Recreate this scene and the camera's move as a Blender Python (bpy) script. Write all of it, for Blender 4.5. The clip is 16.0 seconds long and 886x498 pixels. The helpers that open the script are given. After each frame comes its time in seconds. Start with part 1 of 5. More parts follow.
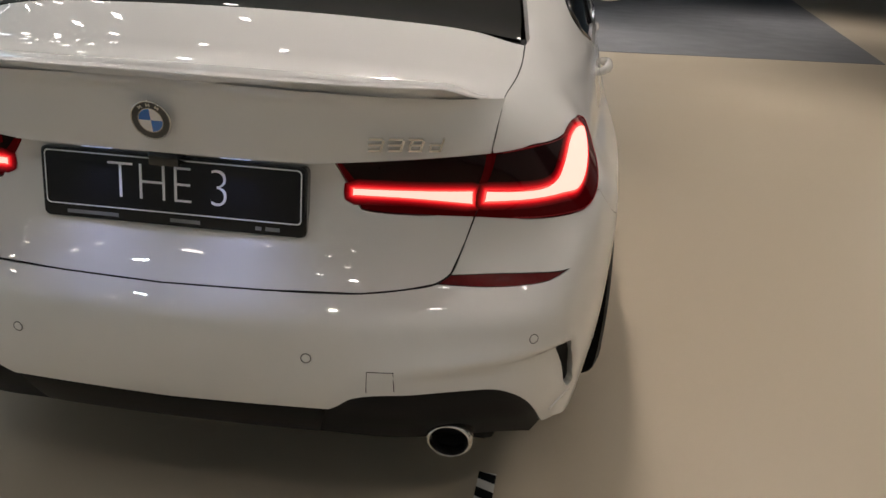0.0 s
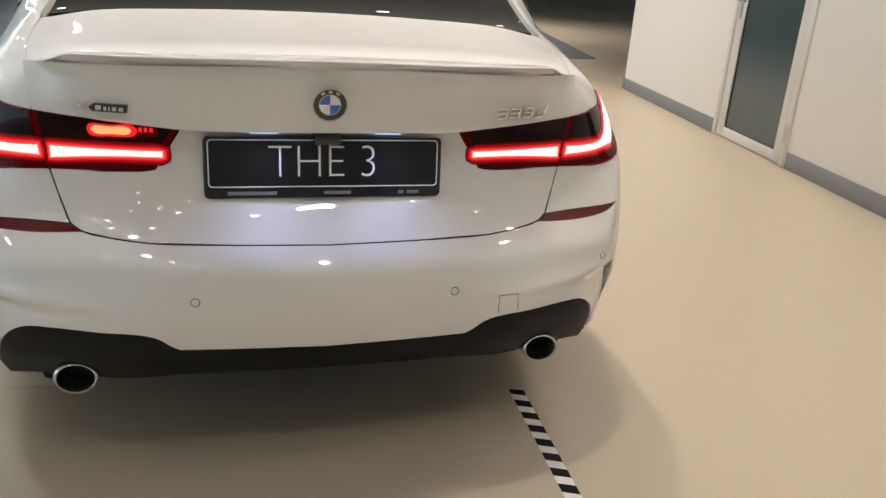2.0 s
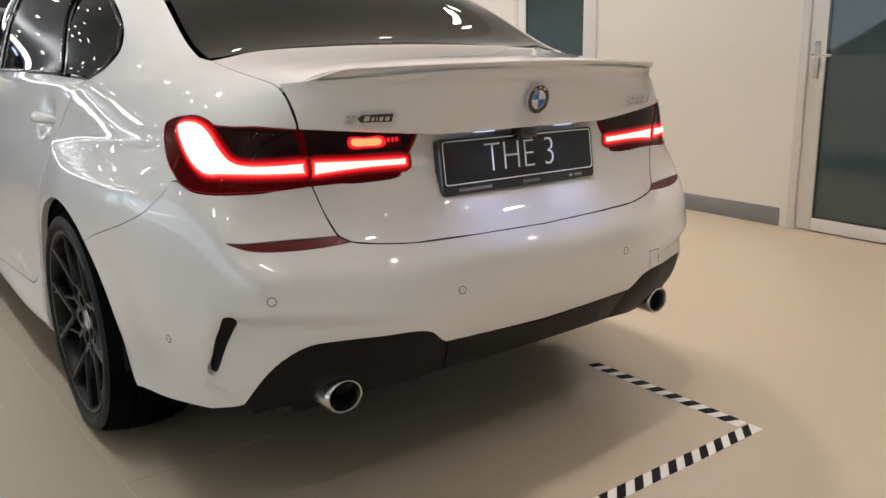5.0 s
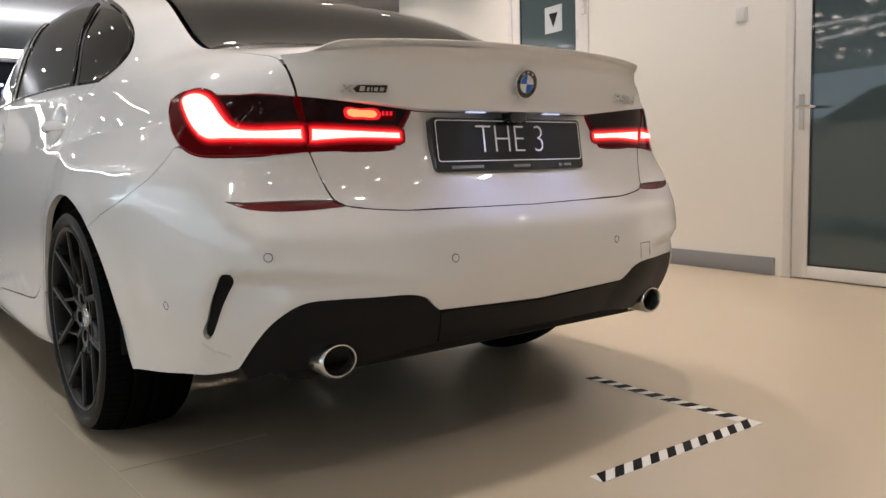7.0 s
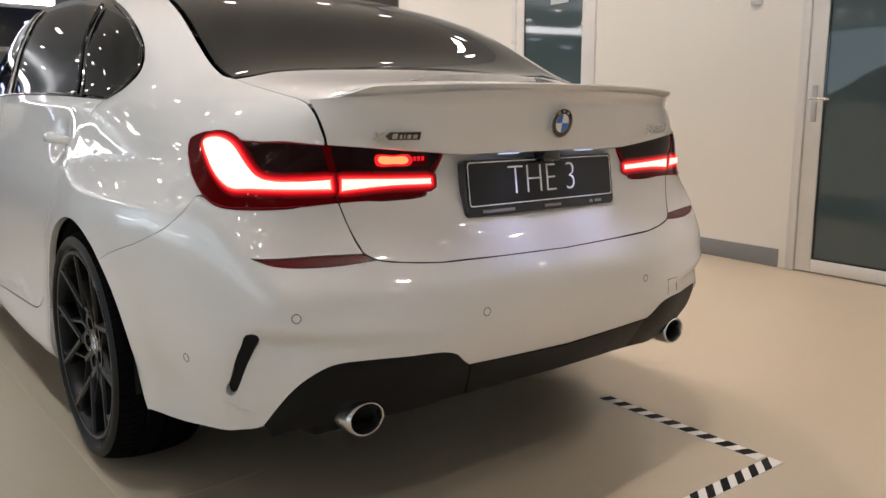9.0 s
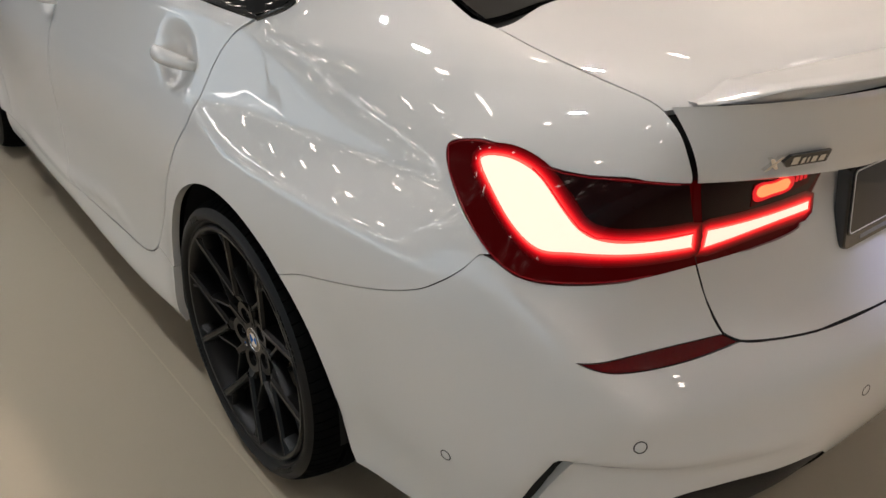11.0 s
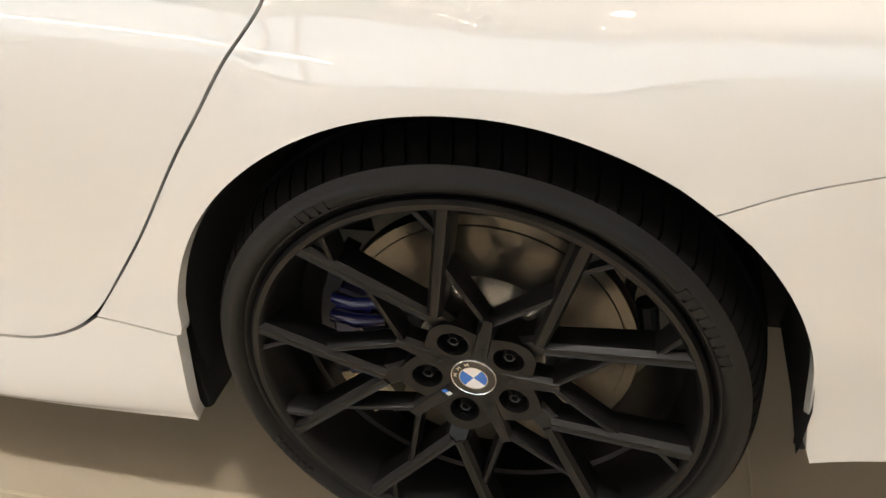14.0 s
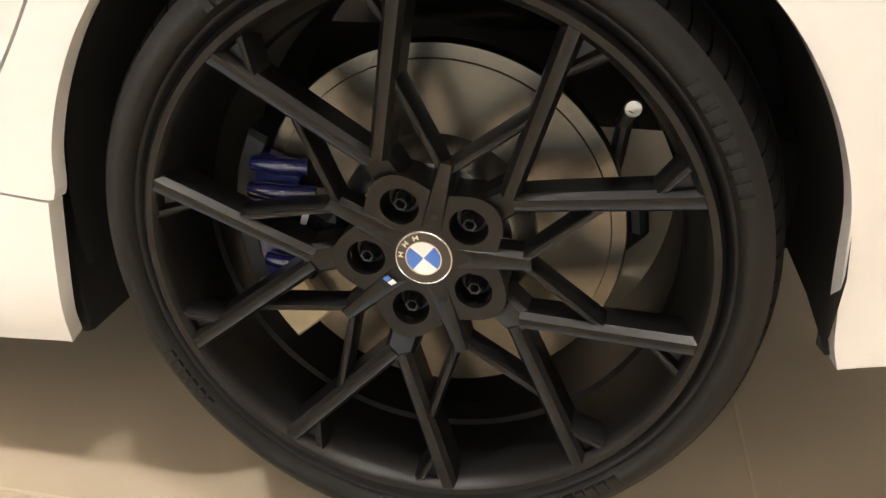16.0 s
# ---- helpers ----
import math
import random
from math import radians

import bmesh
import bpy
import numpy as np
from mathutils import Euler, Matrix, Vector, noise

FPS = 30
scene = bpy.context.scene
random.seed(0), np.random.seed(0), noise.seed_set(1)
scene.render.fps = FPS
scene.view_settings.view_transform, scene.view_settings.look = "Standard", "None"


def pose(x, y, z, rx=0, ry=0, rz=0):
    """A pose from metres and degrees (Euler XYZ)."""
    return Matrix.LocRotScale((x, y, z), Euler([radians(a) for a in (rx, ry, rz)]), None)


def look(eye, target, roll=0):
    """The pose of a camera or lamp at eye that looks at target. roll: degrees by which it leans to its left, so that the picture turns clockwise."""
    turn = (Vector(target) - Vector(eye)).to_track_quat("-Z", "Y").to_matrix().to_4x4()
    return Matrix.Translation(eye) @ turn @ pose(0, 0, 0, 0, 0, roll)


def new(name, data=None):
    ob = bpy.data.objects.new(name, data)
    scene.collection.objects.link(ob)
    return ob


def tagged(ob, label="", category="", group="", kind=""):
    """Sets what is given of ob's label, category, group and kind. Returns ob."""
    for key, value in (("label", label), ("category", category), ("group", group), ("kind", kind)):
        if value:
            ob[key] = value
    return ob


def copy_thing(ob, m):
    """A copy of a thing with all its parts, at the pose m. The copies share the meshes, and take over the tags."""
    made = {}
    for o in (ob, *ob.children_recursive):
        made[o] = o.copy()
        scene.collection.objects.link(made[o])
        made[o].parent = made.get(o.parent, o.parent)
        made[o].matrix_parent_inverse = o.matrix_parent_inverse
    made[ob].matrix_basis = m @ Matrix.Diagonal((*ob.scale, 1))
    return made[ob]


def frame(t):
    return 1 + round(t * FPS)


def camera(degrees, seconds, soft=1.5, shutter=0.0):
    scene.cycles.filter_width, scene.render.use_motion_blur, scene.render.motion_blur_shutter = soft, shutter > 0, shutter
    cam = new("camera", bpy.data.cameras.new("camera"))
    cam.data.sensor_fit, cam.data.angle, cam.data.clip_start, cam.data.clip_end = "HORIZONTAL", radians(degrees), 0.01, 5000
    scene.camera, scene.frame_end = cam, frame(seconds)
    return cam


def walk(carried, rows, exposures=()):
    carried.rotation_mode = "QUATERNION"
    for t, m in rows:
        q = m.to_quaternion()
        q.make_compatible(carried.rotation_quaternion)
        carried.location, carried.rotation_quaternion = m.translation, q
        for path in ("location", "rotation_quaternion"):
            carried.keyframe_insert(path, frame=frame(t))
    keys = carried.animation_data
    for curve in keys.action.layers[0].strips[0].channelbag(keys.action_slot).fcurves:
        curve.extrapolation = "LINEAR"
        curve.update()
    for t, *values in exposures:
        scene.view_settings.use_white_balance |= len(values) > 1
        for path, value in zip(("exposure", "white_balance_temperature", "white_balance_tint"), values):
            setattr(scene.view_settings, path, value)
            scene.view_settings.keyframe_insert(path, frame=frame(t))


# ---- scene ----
cam = camera(58.9, 16.0)
PATH = [
    (0, (0.672, -1.185, 1.326), (0.475, 0.648, 0.548), 3.1),
    (0.5, (0.523, -1.444, 1.306), (0.514, 0.406, 0.545), 3.9),
    (1, (0.339, -1.551, 1.303), (0.499, 0.289, 0.537), 3.5),
    (1.5, (0.092, -1.531, 1.292), (0.42, 0.292, 0.538), 2.8),
    (2, (-0.195, -1.547, 1.292), (0.308, 0.253, 0.578), 3.9),
    (2.5, (-0.479, -1.541, 1.295), (0.233, 0.185, 0.577), 4.7),
    (3, (-0.727, -1.427, 1.28), (0.089, 0.245, 0.545), 2.2),
    (3.5, (-1.002, -1.362, 1.259), (-0.011, 0.214, 0.528), 2.3),
    (4, (-1.224, -1.254, 1.249), (-0.09, 0.242, 0.558), 0.9),
    (6.5, (-1.431, -1.388, 0.763), (-0.224, 0.197, 0.59), -3.5),
    (7, (-1.433, -1.385, 0.762), (-0.223, 0.194, 0.555), -1.6),
    (7.5, (-1.437, -1.375, 0.761), (-0.231, 0.208, 0.558), -0.6),
    (8, (-1.428, -1.345, 0.773), (-0.236, 0.253, 0.611), -0.5),
    (10.5, (-1.490, -0.676, 1.333), (-0.510, 0.419, 0.702), 1.8),
    (11, (-1.450, -0.327, 1.316), (-0.572, 0.798, 0.593), 0.1),
    (11.5, (-1.394, -0.020, 1.279), (-0.640, 1.105, 0.427), -1.8),
    (12, (-1.380, 0.252, 1.255), (-0.551, 1.244, 0.313), -1.9),
    (12.5, (-1.345, 0.523, 1.184), (-0.517, 1.403, 0.135), -3.2),
    (13, (-1.344, 0.751, 1.135), (-0.498, 1.503, 0.004), -5.8),
    (13.5, (-1.461, 0.864, 1.116), (-0.394, 1.373, 0.038), -6.6),
    (14, (-1.529, 0.913, 1.029), (-0.291, 1.289, 0.088), -4.5),
    (14.5, (-1.504, 0.942, 0.857), (-0.154, 1.299, 0.075), -1.7),
    (15, (-1.506, 0.948, 0.733), (-0.095, 1.282, 0.057), -1.1),
    (15.5, (-1.518, 0.934, 0.717), (-0.110, 1.228, 0.017), -0.6),
    (16, (-1.527, 0.931, 0.703), (-0.137, 1.220, -0.035), 0.2),
]
EXPOSURES = [(0, -0.85, 6450, 9), (0.5, -0.45, 6450, 9), (1.0, -0.12, 6450, 9), (2.0, -0.12, 6500, 9), (2.5, -0.22, 6500, 10), (3.0, -0.5, 6550, 10), (3.5, -0.2, 6600, 12), (4.0, -0.1, 6650, 12),
             (6.5, -0.27, 6750, 15), (7.0, -0.12, 6750, 15), (8.0, -0.05, 6750, 15), (10.5, -0.5, 6750, 14), (11.0, -0.55, 6850, 14), (11.5, -0.72, 7000, 15), (12.0, -0.45, 7200, 15), (12.5, -0.3, 7400, 15), (13.0, -0.05, 7600, 16), (13.5, 0.2, 7700, 16), (14.2, 0.72, 7850, 17), (15.0, 1.05, 8000, 18), (16, 1.12, 8200, 19)]
walk(cam, [(t, look(eye, target, roll)) for t, eye, target, roll in PATH], EXPOSURES)


# ---- light and surroundings ----
world = bpy.data.worlds.new("hall_air")
scene.world = world
world.use_nodes = True
world.node_tree.nodes["Background"].inputs[0].default_value = (1.0, 0.93, 0.84, 1)
world.node_tree.nodes["Background"].inputs[1].default_value = 0.1
scene.view_settings.exposure = 0.0


# ---- materials ----
def material(name, colour, rough=0.5, metal=0.0, coat=0.0, coat_rough=0.03, grain=0.0, scale=40.0, bump=0.0, spec=0.5,
             emit=None, power=0.0, vary=0.0, vary_scale=3.0, transmission=0.0, ior=1.45, coat_ior=1.5):
    """A principled material with two scales of variation in colour and roughness and a fine relief."""
    m = bpy.data.materials.new(name)
    m.use_nodes = True
    nt = m.node_tree
    b = nt.nodes["Principled BSDF"]
    b.inputs["Base Color"].default_value = (*colour, 1)
    b.inputs["Roughness"].default_value = rough
    b.inputs["Metallic"].default_value = metal
    b.inputs["Coat Weight"].default_value = coat
    b.inputs["Coat Roughness"].default_value = coat_rough
    b.inputs["Coat IOR"].default_value = coat_ior
    b.inputs["Specular IOR Level"].default_value = spec
    b.inputs["Transmission Weight"].default_value = transmission
    b.inputs["IOR"].default_value = ior
    if emit:
        b.inputs["Emission Color"].default_value = (*emit, 1)
        b.inputs["Emission Strength"].default_value = power
    if grain or vary or bump:
        co = nt.nodes.new("ShaderNodeTexCoord")
        fine = nt.nodes.new("ShaderNodeTexNoise")
        fine.inputs["Scale"].default_value, fine.inputs["Detail"].default_value = scale, 4
        broad = nt.nodes.new("ShaderNodeTexNoise")
        broad.inputs["Scale"].default_value, broad.inputs["Detail"].default_value = vary_scale, 3
        for n in (fine, broad):
            nt.links.new(co.outputs["Object"], n.inputs["Vector"])
        mix = nt.nodes.new("ShaderNodeMath")
        mix.operation = "MULTIPLY_ADD"
        mix.inputs[1].default_value, mix.inputs[2].default_value = grain, 1 - grain / 2 - vary / 2
        nt.links.new(fine.outputs["Fac"], mix.inputs[0])
        add = nt.nodes.new("ShaderNodeMath")
        add.operation = "MULTIPLY_ADD"
        add.inputs[1].default_value = vary
        nt.links.new(broad.outputs["Fac"], add.inputs[0])
        nt.links.new(mix.outputs[0], add.inputs[2])
        tone = nt.nodes.new("ShaderNodeVectorMath")
        tone.operation = "SCALE"
        tone.inputs[0].default_value = colour
        nt.links.new(add.outputs[0], tone.inputs["Scale"])
        nt.links.new(tone.outputs[0], b.inputs["Base Color"])
        ro = nt.nodes.new("ShaderNodeMath")
        ro.operation = "MULTIPLY_ADD"
        ro.inputs[1].default_value, ro.inputs[2].default_value = rough * 0.5, rough * 0.75
        nt.links.new(broad.outputs["Fac"], ro.inputs[0])
        nt.links.new(ro.outputs[0], b.inputs["Roughness"])
        if bump:
            bp = nt.nodes.new("ShaderNodeBump")
            bp.inputs["Strength"].default_value, bp.inputs["Distance"].default_value = bump, 0.002
            nt.links.new(fine.outputs["Fac"], bp.inputs["Height"])
            nt.links.new(bp.outputs[0], b.inputs["Normal"])
    return m


PAINT = material("white_car_paint", (0.78, 0.77, 0.75), 0.45, coat=1.0, coat_rough=0.008, grain=0.02, scale=900, vary=0.015, vary_scale=2, spec=0.2, coat_ior=1.75)
# black that stands in for the shade inside panel gaps
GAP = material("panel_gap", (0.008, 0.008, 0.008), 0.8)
PLASTIC = material("grained_black_plastic", (0.0085, 0.0085, 0.009), 0.5, grain=0.3, scale=500, bump=0.12, spec=0.2)
GLOSS_BLACK = material("gloss_black_trim", (0.008, 0.008, 0.009), 0.08, coat=1.0, vary=0.1)
CHROME = material("chrome", (0.80, 0.79, 0.77), 0.20, metal=1.0, grain=0.04, scale=60)
TIP = material("exhaust_chrome", (0.66, 0.65, 0.63), 0.25, metal=1.0, grain=0.25, scale=90)
TINTED = material("tinted_glass", (0.010, 0.010, 0.010), 0.03, coat=0.25, vary=0.15, spec=0.45)
LENS = material("dark_red_lens", (0.02, 0.0004, 0.0008), 0.12, coat=0.08, coat_rough=0.08, grain=0.15, scale=200, spec=0.1, emit=(1.0, 0.003, 0.010), power=0.04)
SMOKED = material("smoked_red_lens", (0.014, 0.002, 0.002), 0.10, coat=0.12, coat_rough=0.06, spec=0.2, grain=0.2, scale=160)
REFLECTOR = material("red_reflector", (0.115, 0.002, 0.004), 0.2, coat=0.2, grain=0.5, scale=260, bump=0.2)
LIT_EDGE = material("lit_red_edge", (0.3, 0.01, 0.01), 0.3, emit=(1.0, 0.012, 0.025), power=0.9)
# emission falling in nine steps, for a red halo painted round the lit bars
HALO_STEPS = [material("halo_band", (0.02, 0.001, 0.001), 0.05, coat=0.5, spec=0.1, emit=(1.0, g, 0.012 + g * 0.6), power=p) for p, g in ((3.4, 0.07), (2.4, 0.04), (1.7, 0.022), (1.2, 0.013), (0.82, 0.009), (0.54, 0.006), (0.33, 0.005), (0.18, 0.004), (0.085, 0.003))]
EDGE_GLOW = material("lens_edge_glow", (0.2, 0.005, 0.008), 0.3, emit=(1.0, 0.01, 0.02), power=0.07)
LIT_CORE = material("lit_light_bar", (0.8, 0.2, 0.2), 0.3, emit=(1.0, 0.27, 0.215), power=5.0)
LIT_BAR = material("lit_inner_bar", (0.8, 0.2, 0.2), 0.3, emit=(1.0, 0.25, 0.20), power=5.2)
BRAKE_LIT = material("lit_inner_lamp", (0.8, 0.1, 0.1), 0.3, emit=(1.0, 0.12, 0.04), power=4.2)
WHITE_LIT = material("plate_lamp_glow", (0.8, 0.8, 0.9), 0.3, emit=(0.45, 0.58, 1.0), power=1.0)
RUBBER = material("tyre_rubber", (0.0075, 0.0072, 0.0072), 0.5, spec=0.30, grain=0.25, scale=220, bump=0.12, vary=0.2, vary_scale=6)
# same rubber darkened: the wheel arch's shade is put into the tread's colour
SHADED_TREAD = material("shaded_tread_rubber", (0.0045, 0.0045, 0.0045), 0.9, spec=0.06, grain=0.35, scale=220, bump=0.2)
WHEEL_BLACK = material("satin_black_alloy", (0.0048, 0.0046, 0.0048), 0.36, spec=0.40, grain=0.1, scale=300, vary=0.15)
LINER = material("wheel_arch_felt", (0.009, 0.009, 0.0085), 0.95, grain=0.5, scale=300, bump=0.3)
STEEL = material("brake_disc_steel", (0.15, 0.136, 0.115), 0.30, metal=1.0, grain=0.25, scale=120, vary=0.2)
BELL = material("machined_bell_metal", (0.42, 0.41, 0.39), 0.24, metal=1.0, grain=0.15, scale=90)
DARK_METAL = material("dark_axle_metal", (0.03, 0.03, 0.032), 0.5, metal=0.6, grain=0.3, scale=90)
BLUE = material("blue_caliper_paint", (0.006, 0.009, 0.060), 0.28, coat=0.6, grain=0.1, scale=120)
BADGE_BLUE = material("badge_blue_enamel", (0.03, 0.16, 0.55), 0.15, coat=1.0)
BADGE_WHITE = material("badge_white_enamel", (0.8, 0.8, 0.8), 0.15, coat=1.0)
INSERT = material("black_apron_insert", (0.007, 0.007, 0.008), 0.24, vary=0.1, spec=0.18)
PLATE_BLACK = material("black_plate_film", (0.009, 0.009, 0.011), 0.25, coat=0.4, grain=0.1, scale=300)
PLATE_WHITE = material("white_plate_print", (0.8, 0.8, 0.82), 0.35)
PLATE_GREY = material("grey_frame_print", (0.22, 0.22, 0.22), 0.4)
FLOOR = material("beige_floor_sheet", (0.50, 0.43, 0.325), 0.34, grain=0.04, scale=260, vary=0.05, vary_scale=0.9, bump=0.02, spec=0.5)
SEAM = material("floor_weld", (0.56, 0.49, 0.37), 0.35, grain=0.1)
CARPET = material("grey_floor_sheet", (0.15, 0.155, 0.165), 0.48, grain=0.08, scale=200, vary=0.06)
WALL = material("white_wall_paint", (0.80, 0.79, 0.735), 0.75, grain=0.03, scale=180, bump=0.05, vary=0.02)
SKIRTING = material("grey_skirting", (0.24, 0.25, 0.265), 0.35, grain=0.06, vary=0.05)
DOOR_FRAME = material("white_door_lacquer", (0.72, 0.715, 0.69), 0.3, grain=0.02, vary=0.02)
DOOR_GLASS = material("teal_door_glass", (0.058, 0.088, 0.092), 0.04, coat=0.5, vary=0.1)
CEILING = material("white_ceiling", (0.66, 0.685, 0.70), 0.85, grain=0.03)
SPOT_GLOW = material("spot_lamp_glow", (1, 1, 1), 0.5, emit=(1.0, 0.90, 0.83), power=25.0)
STRIP_GLOW = material("light_strip_glow", (1, 1, 1), 0.5, emit=(0.95, 0.97, 1.0), power=9.0)
TAPE_WHITE = material("white_floor_tape", (0.78, 0.77, 0.74), 0.45, grain=0.08, scale=120, vary=0.08)
TAPE_BLACK = material("black_floor_tape", (0.009, 0.009, 0.009), 0.6, spec=0.15, grain=0.3, scale=120)
BRUSHED = material("brushed_steel", (0.55, 0.54, 0.52), 0.3, metal=1.0, grain=0.1, scale=200)
WELL = material("hall_wall_grey", (0.42, 0.45, 0.48), 0.6, grain=0.05, vary=0.05)
NIGHT_GLASS = material("dark_gallery_glass", (0.012, 0.016, 0.03), 0.05, coat=0.5, vary=0.2)
BLUE_GLOW = material("blue_white_lamp_glow", (0.7, 0.8, 1), 0.4, emit=(0.55, 0.65, 1.0), power=4.0)
# bluish emission added to tint the light on the car's left side
COOL_GLOW = material("cool_backdrop_glow", (0.5, 0.5, 0.5), 0.9, emit=(0.60, 0.82, 1.0), power=1.6)
# white paper with the tinted glass's dimming put into its colour
DIMMED_PAPER = material("dimmed_sign_paper", (0.50, 0.545, 0.56), 0.7, grain=0.03)
TAN = material("bare_pad_metal", (0.42, 0.34, 0.22), 0.55, metal=0.3, grain=0.3, scale=80)


# ---- building helpers ----
WORLD_OF = {}


def link_mesh(name, mesh, mat, parent=None, label=""):
    ob = new(name, mesh)
    mesh.materials.append(mat)
    if parent:
        ob.parent = parent
        ob.matrix_parent_inverse = WORLD_OF.get(parent, Matrix()).inverted()
    if label:
        ob["label"] = label
    WORLD_OF[ob] = Matrix()
    return ob


def part(name, bm, mat, parent=None, label="", smooth=35):
    mesh = bpy.data.meshes.new(name)
    bmesh.ops.recalc_face_normals(bm, faces=bm.faces)
    for f in bm.faces:
        f.smooth = smooth > 0
    if smooth:
        for e in bm.edges:
            if len(e.link_faces) == 2 and e.calc_face_angle(0) > radians(smooth):
                e.smooth = False
    bm.to_mesh(mesh)
    bm.free()
    return link_mesh(name, mesh, mat, parent, label)


def empty(name, x, y, z, label="", category="", kind="", group="", parent=None):
    ob = new(name)
    ob.location = (x, y, z)
    ob.empty_display_size = 0.1
    WORLD_OF[ob] = Matrix.Translation((x, y, z))
    if parent:
        ob.parent = parent
        ob.matrix_parent_inverse = WORLD_OF[parent].inverted()
    return tagged(ob, label, category, group, kind)


def box(bm, x0, x1, y0, y1, z0, z1, bevel=0.0, m=None):
    r = bmesh.ops.create_cube(bm, size=1)
    vs = r["verts"]
    for v in vs:
        v.co = Vector((x0 + (v.co.x + 0.5) * (x1 - x0), y0 + (v.co.y + 0.5) * (y1 - y0), z0 + (v.co.z + 0.5) * (z1 - z0)))
    if bevel:
        es = list({e for v in vs for e in v.link_edges})
        r = bmesh.ops.bevel(bm, geom=es, offset=bevel, segments=2, profile=0.5, affect="EDGES")
        vs = list({v for f in r["faces"] for v in f.verts} | {v for v in vs if v.is_valid})
    if m is not None:
        bmesh.ops.transform(bm, matrix=m, verts=[v for v in vs if v.is_valid])
    return bm


def lathe(bm, profile, steps, m=None, closed=False, start=0.0, sweep=360.0):
    """Turns a profile of (radius, height) about z."""
    rings = []
    full = abs(sweep - 360) < 1e-6
    for i in range(steps if full else steps + 1):
        a = radians(start + sweep * i / steps)
        ring = [bm.verts.new((r * math.cos(a), r * math.sin(a), h)) for r, h in profile]
        rings.append(ring)
    n = len(profile)
    for i in range(steps):
        a, b = rings[i], rings[(i + 1) % len(rings)]
        for j in range(n if closed else n - 1):
            k = (j + 1) % n
            bm.faces.new((a[j], a[k], b[k], b[j]))
    if m is not None:
        bmesh.ops.transform(bm, matrix=m, verts=[v for r in rings for v in r])
    return rings


def prism(bm, outline, h0, h1, m=None, bevel=0.0):
    """A flat outline of (x, y) pulled up from h0 to h1, with an optional chamfer at the top."""
    c = Vector((sum(p[0] for p in outline) / len(outline), sum(p[1] for p in outline) / len(outline)))
    low = [bm.verts.new((x, y, h0)) for x, y in outline]
    mid = [bm.verts.new((x, y, h1 - bevel)) for x, y in outline]
    rows = [low, mid]
    if bevel:
        top = []
        for x, y in outline:
            d = Vector((x, y)) - c
            d = d * max(0.0, 1 - bevel / max(d.length, 1e-6)) + c
            top.append(bm.verts.new((d.x, d.y, h1)))
        rows.append(top)
    n = len(outline)
    for a, b in zip(rows, rows[1:]):
        for i in range(n):
            bm.faces.new((a[i], a[(i + 1) % n], b[(i + 1) % n], b[i]))
    bm.faces.new(list(reversed(low)))
    bm.faces.new(rows[-1])
    if m is not None:
        bmesh.ops.transform(bm, matrix=m, verts=[v for r in rows for v in r])


def tube(bm, pts, radius, steps=8, closed=False):
    """A round rod along points."""
    pts = [Vector(p) for p in pts]
    rings = []
    n = len(pts)
    for i, p in enumerate(pts):
        a = pts[i - 1] if i or closed else pts[i]
        b = pts[(i + 1) % n] if i < n - 1 or closed else pts[i]
        d = (b - a).normalized()
        s = d.cross(Vector((0, 0, 1)) if abs(d.z) < 0.9 else Vector((1, 0, 0))).normalized()
        t = d.cross(s)
        rings.append([bm.verts.new(p + radius * (math.cos(2 * math.pi * k / steps) * s + math.sin(2 * math.pi * k / steps) * t)) for k in range(steps)])
    for i in range(n if closed else n - 1):
        a, b = rings[i], rings[(i + 1) % n]
        for k in range(steps):
            bm.faces.new((a[k], a[(k + 1) % steps], b[(k + 1) % steps], b[k]))
    if not closed:
        bm.faces.new(rings[0])
        bm.faces.new(list(reversed(rings[-1])))


# ---- the room ----
WALL_A = Vector((3.360, 1.322, 0))
WALL_YAW = -math.degrees(math.atan2(0.542, 4.96))
WALL_M = Matrix.Translation(WALL_A) @ pose(0, 0, 0, 0, 0, WALL_YAW)   # local y runs along the wall, local -x faces the car


def wall_box(name, s0, s1, z0, z1, mat, t0=0.0, t1=0.16, parent=None, label="", bevel=0.0):
    bm = bmesh.new()
    box(bm, t0, t1, s0, s1, z0, z1, bevel, WALL_M)
    return part(name, bm, mat, parent, label)


CEIL = 3.6
bm = bmesh.new()
box(bm, -16, 16, -12, 30, -0.2, 0.0)
floor = part("floor", bm, FLOOR, smooth=0)
tagged(floor, "glossy beige seamless sheet floor of a car showroom", "floor", kind="structure")
bm = bmesh.new()
box(bm, -16, 16, -12, 30, CEIL, CEIL + 0.2)
ceiling = part("ceiling", bm, CEILING, smooth=0)
tagged(ceiling, "white plain showroom ceiling", "ceiling", kind="structure")

# wall with two doors: pieces between the openings
DOOR_1, DOOR_2, DOOR_TOP = (1.76, 2.86), (-1.14, -0.06), 2.45
wall_east = empty("wall_east", *WALL_A, "white painted wall with two glazed doors", "wall", "structure")
wall_box("wall_panel", DOOR_2[1], DOOR_1[0], 0, CEIL, WALL, parent=wall_east)
wall_box("wall_panel", DOOR_1[1], 4.99, 0, CEIL, WALL, parent=wall_east)
wall_box("wall_panel", -12.0, DOOR_2[0], 0, CEIL, WALL, parent=wall_east)
wall_box("wall_panel", DOOR_1[0], DOOR_1[1], DOOR_TOP, CEIL, WALL, parent=wall_east)
wall_box("wall_panel", DOOR_2[0], DOOR_2[1], DOOR_TOP, CEIL, WALL, parent=wall_east)
bm = bmesh.new()
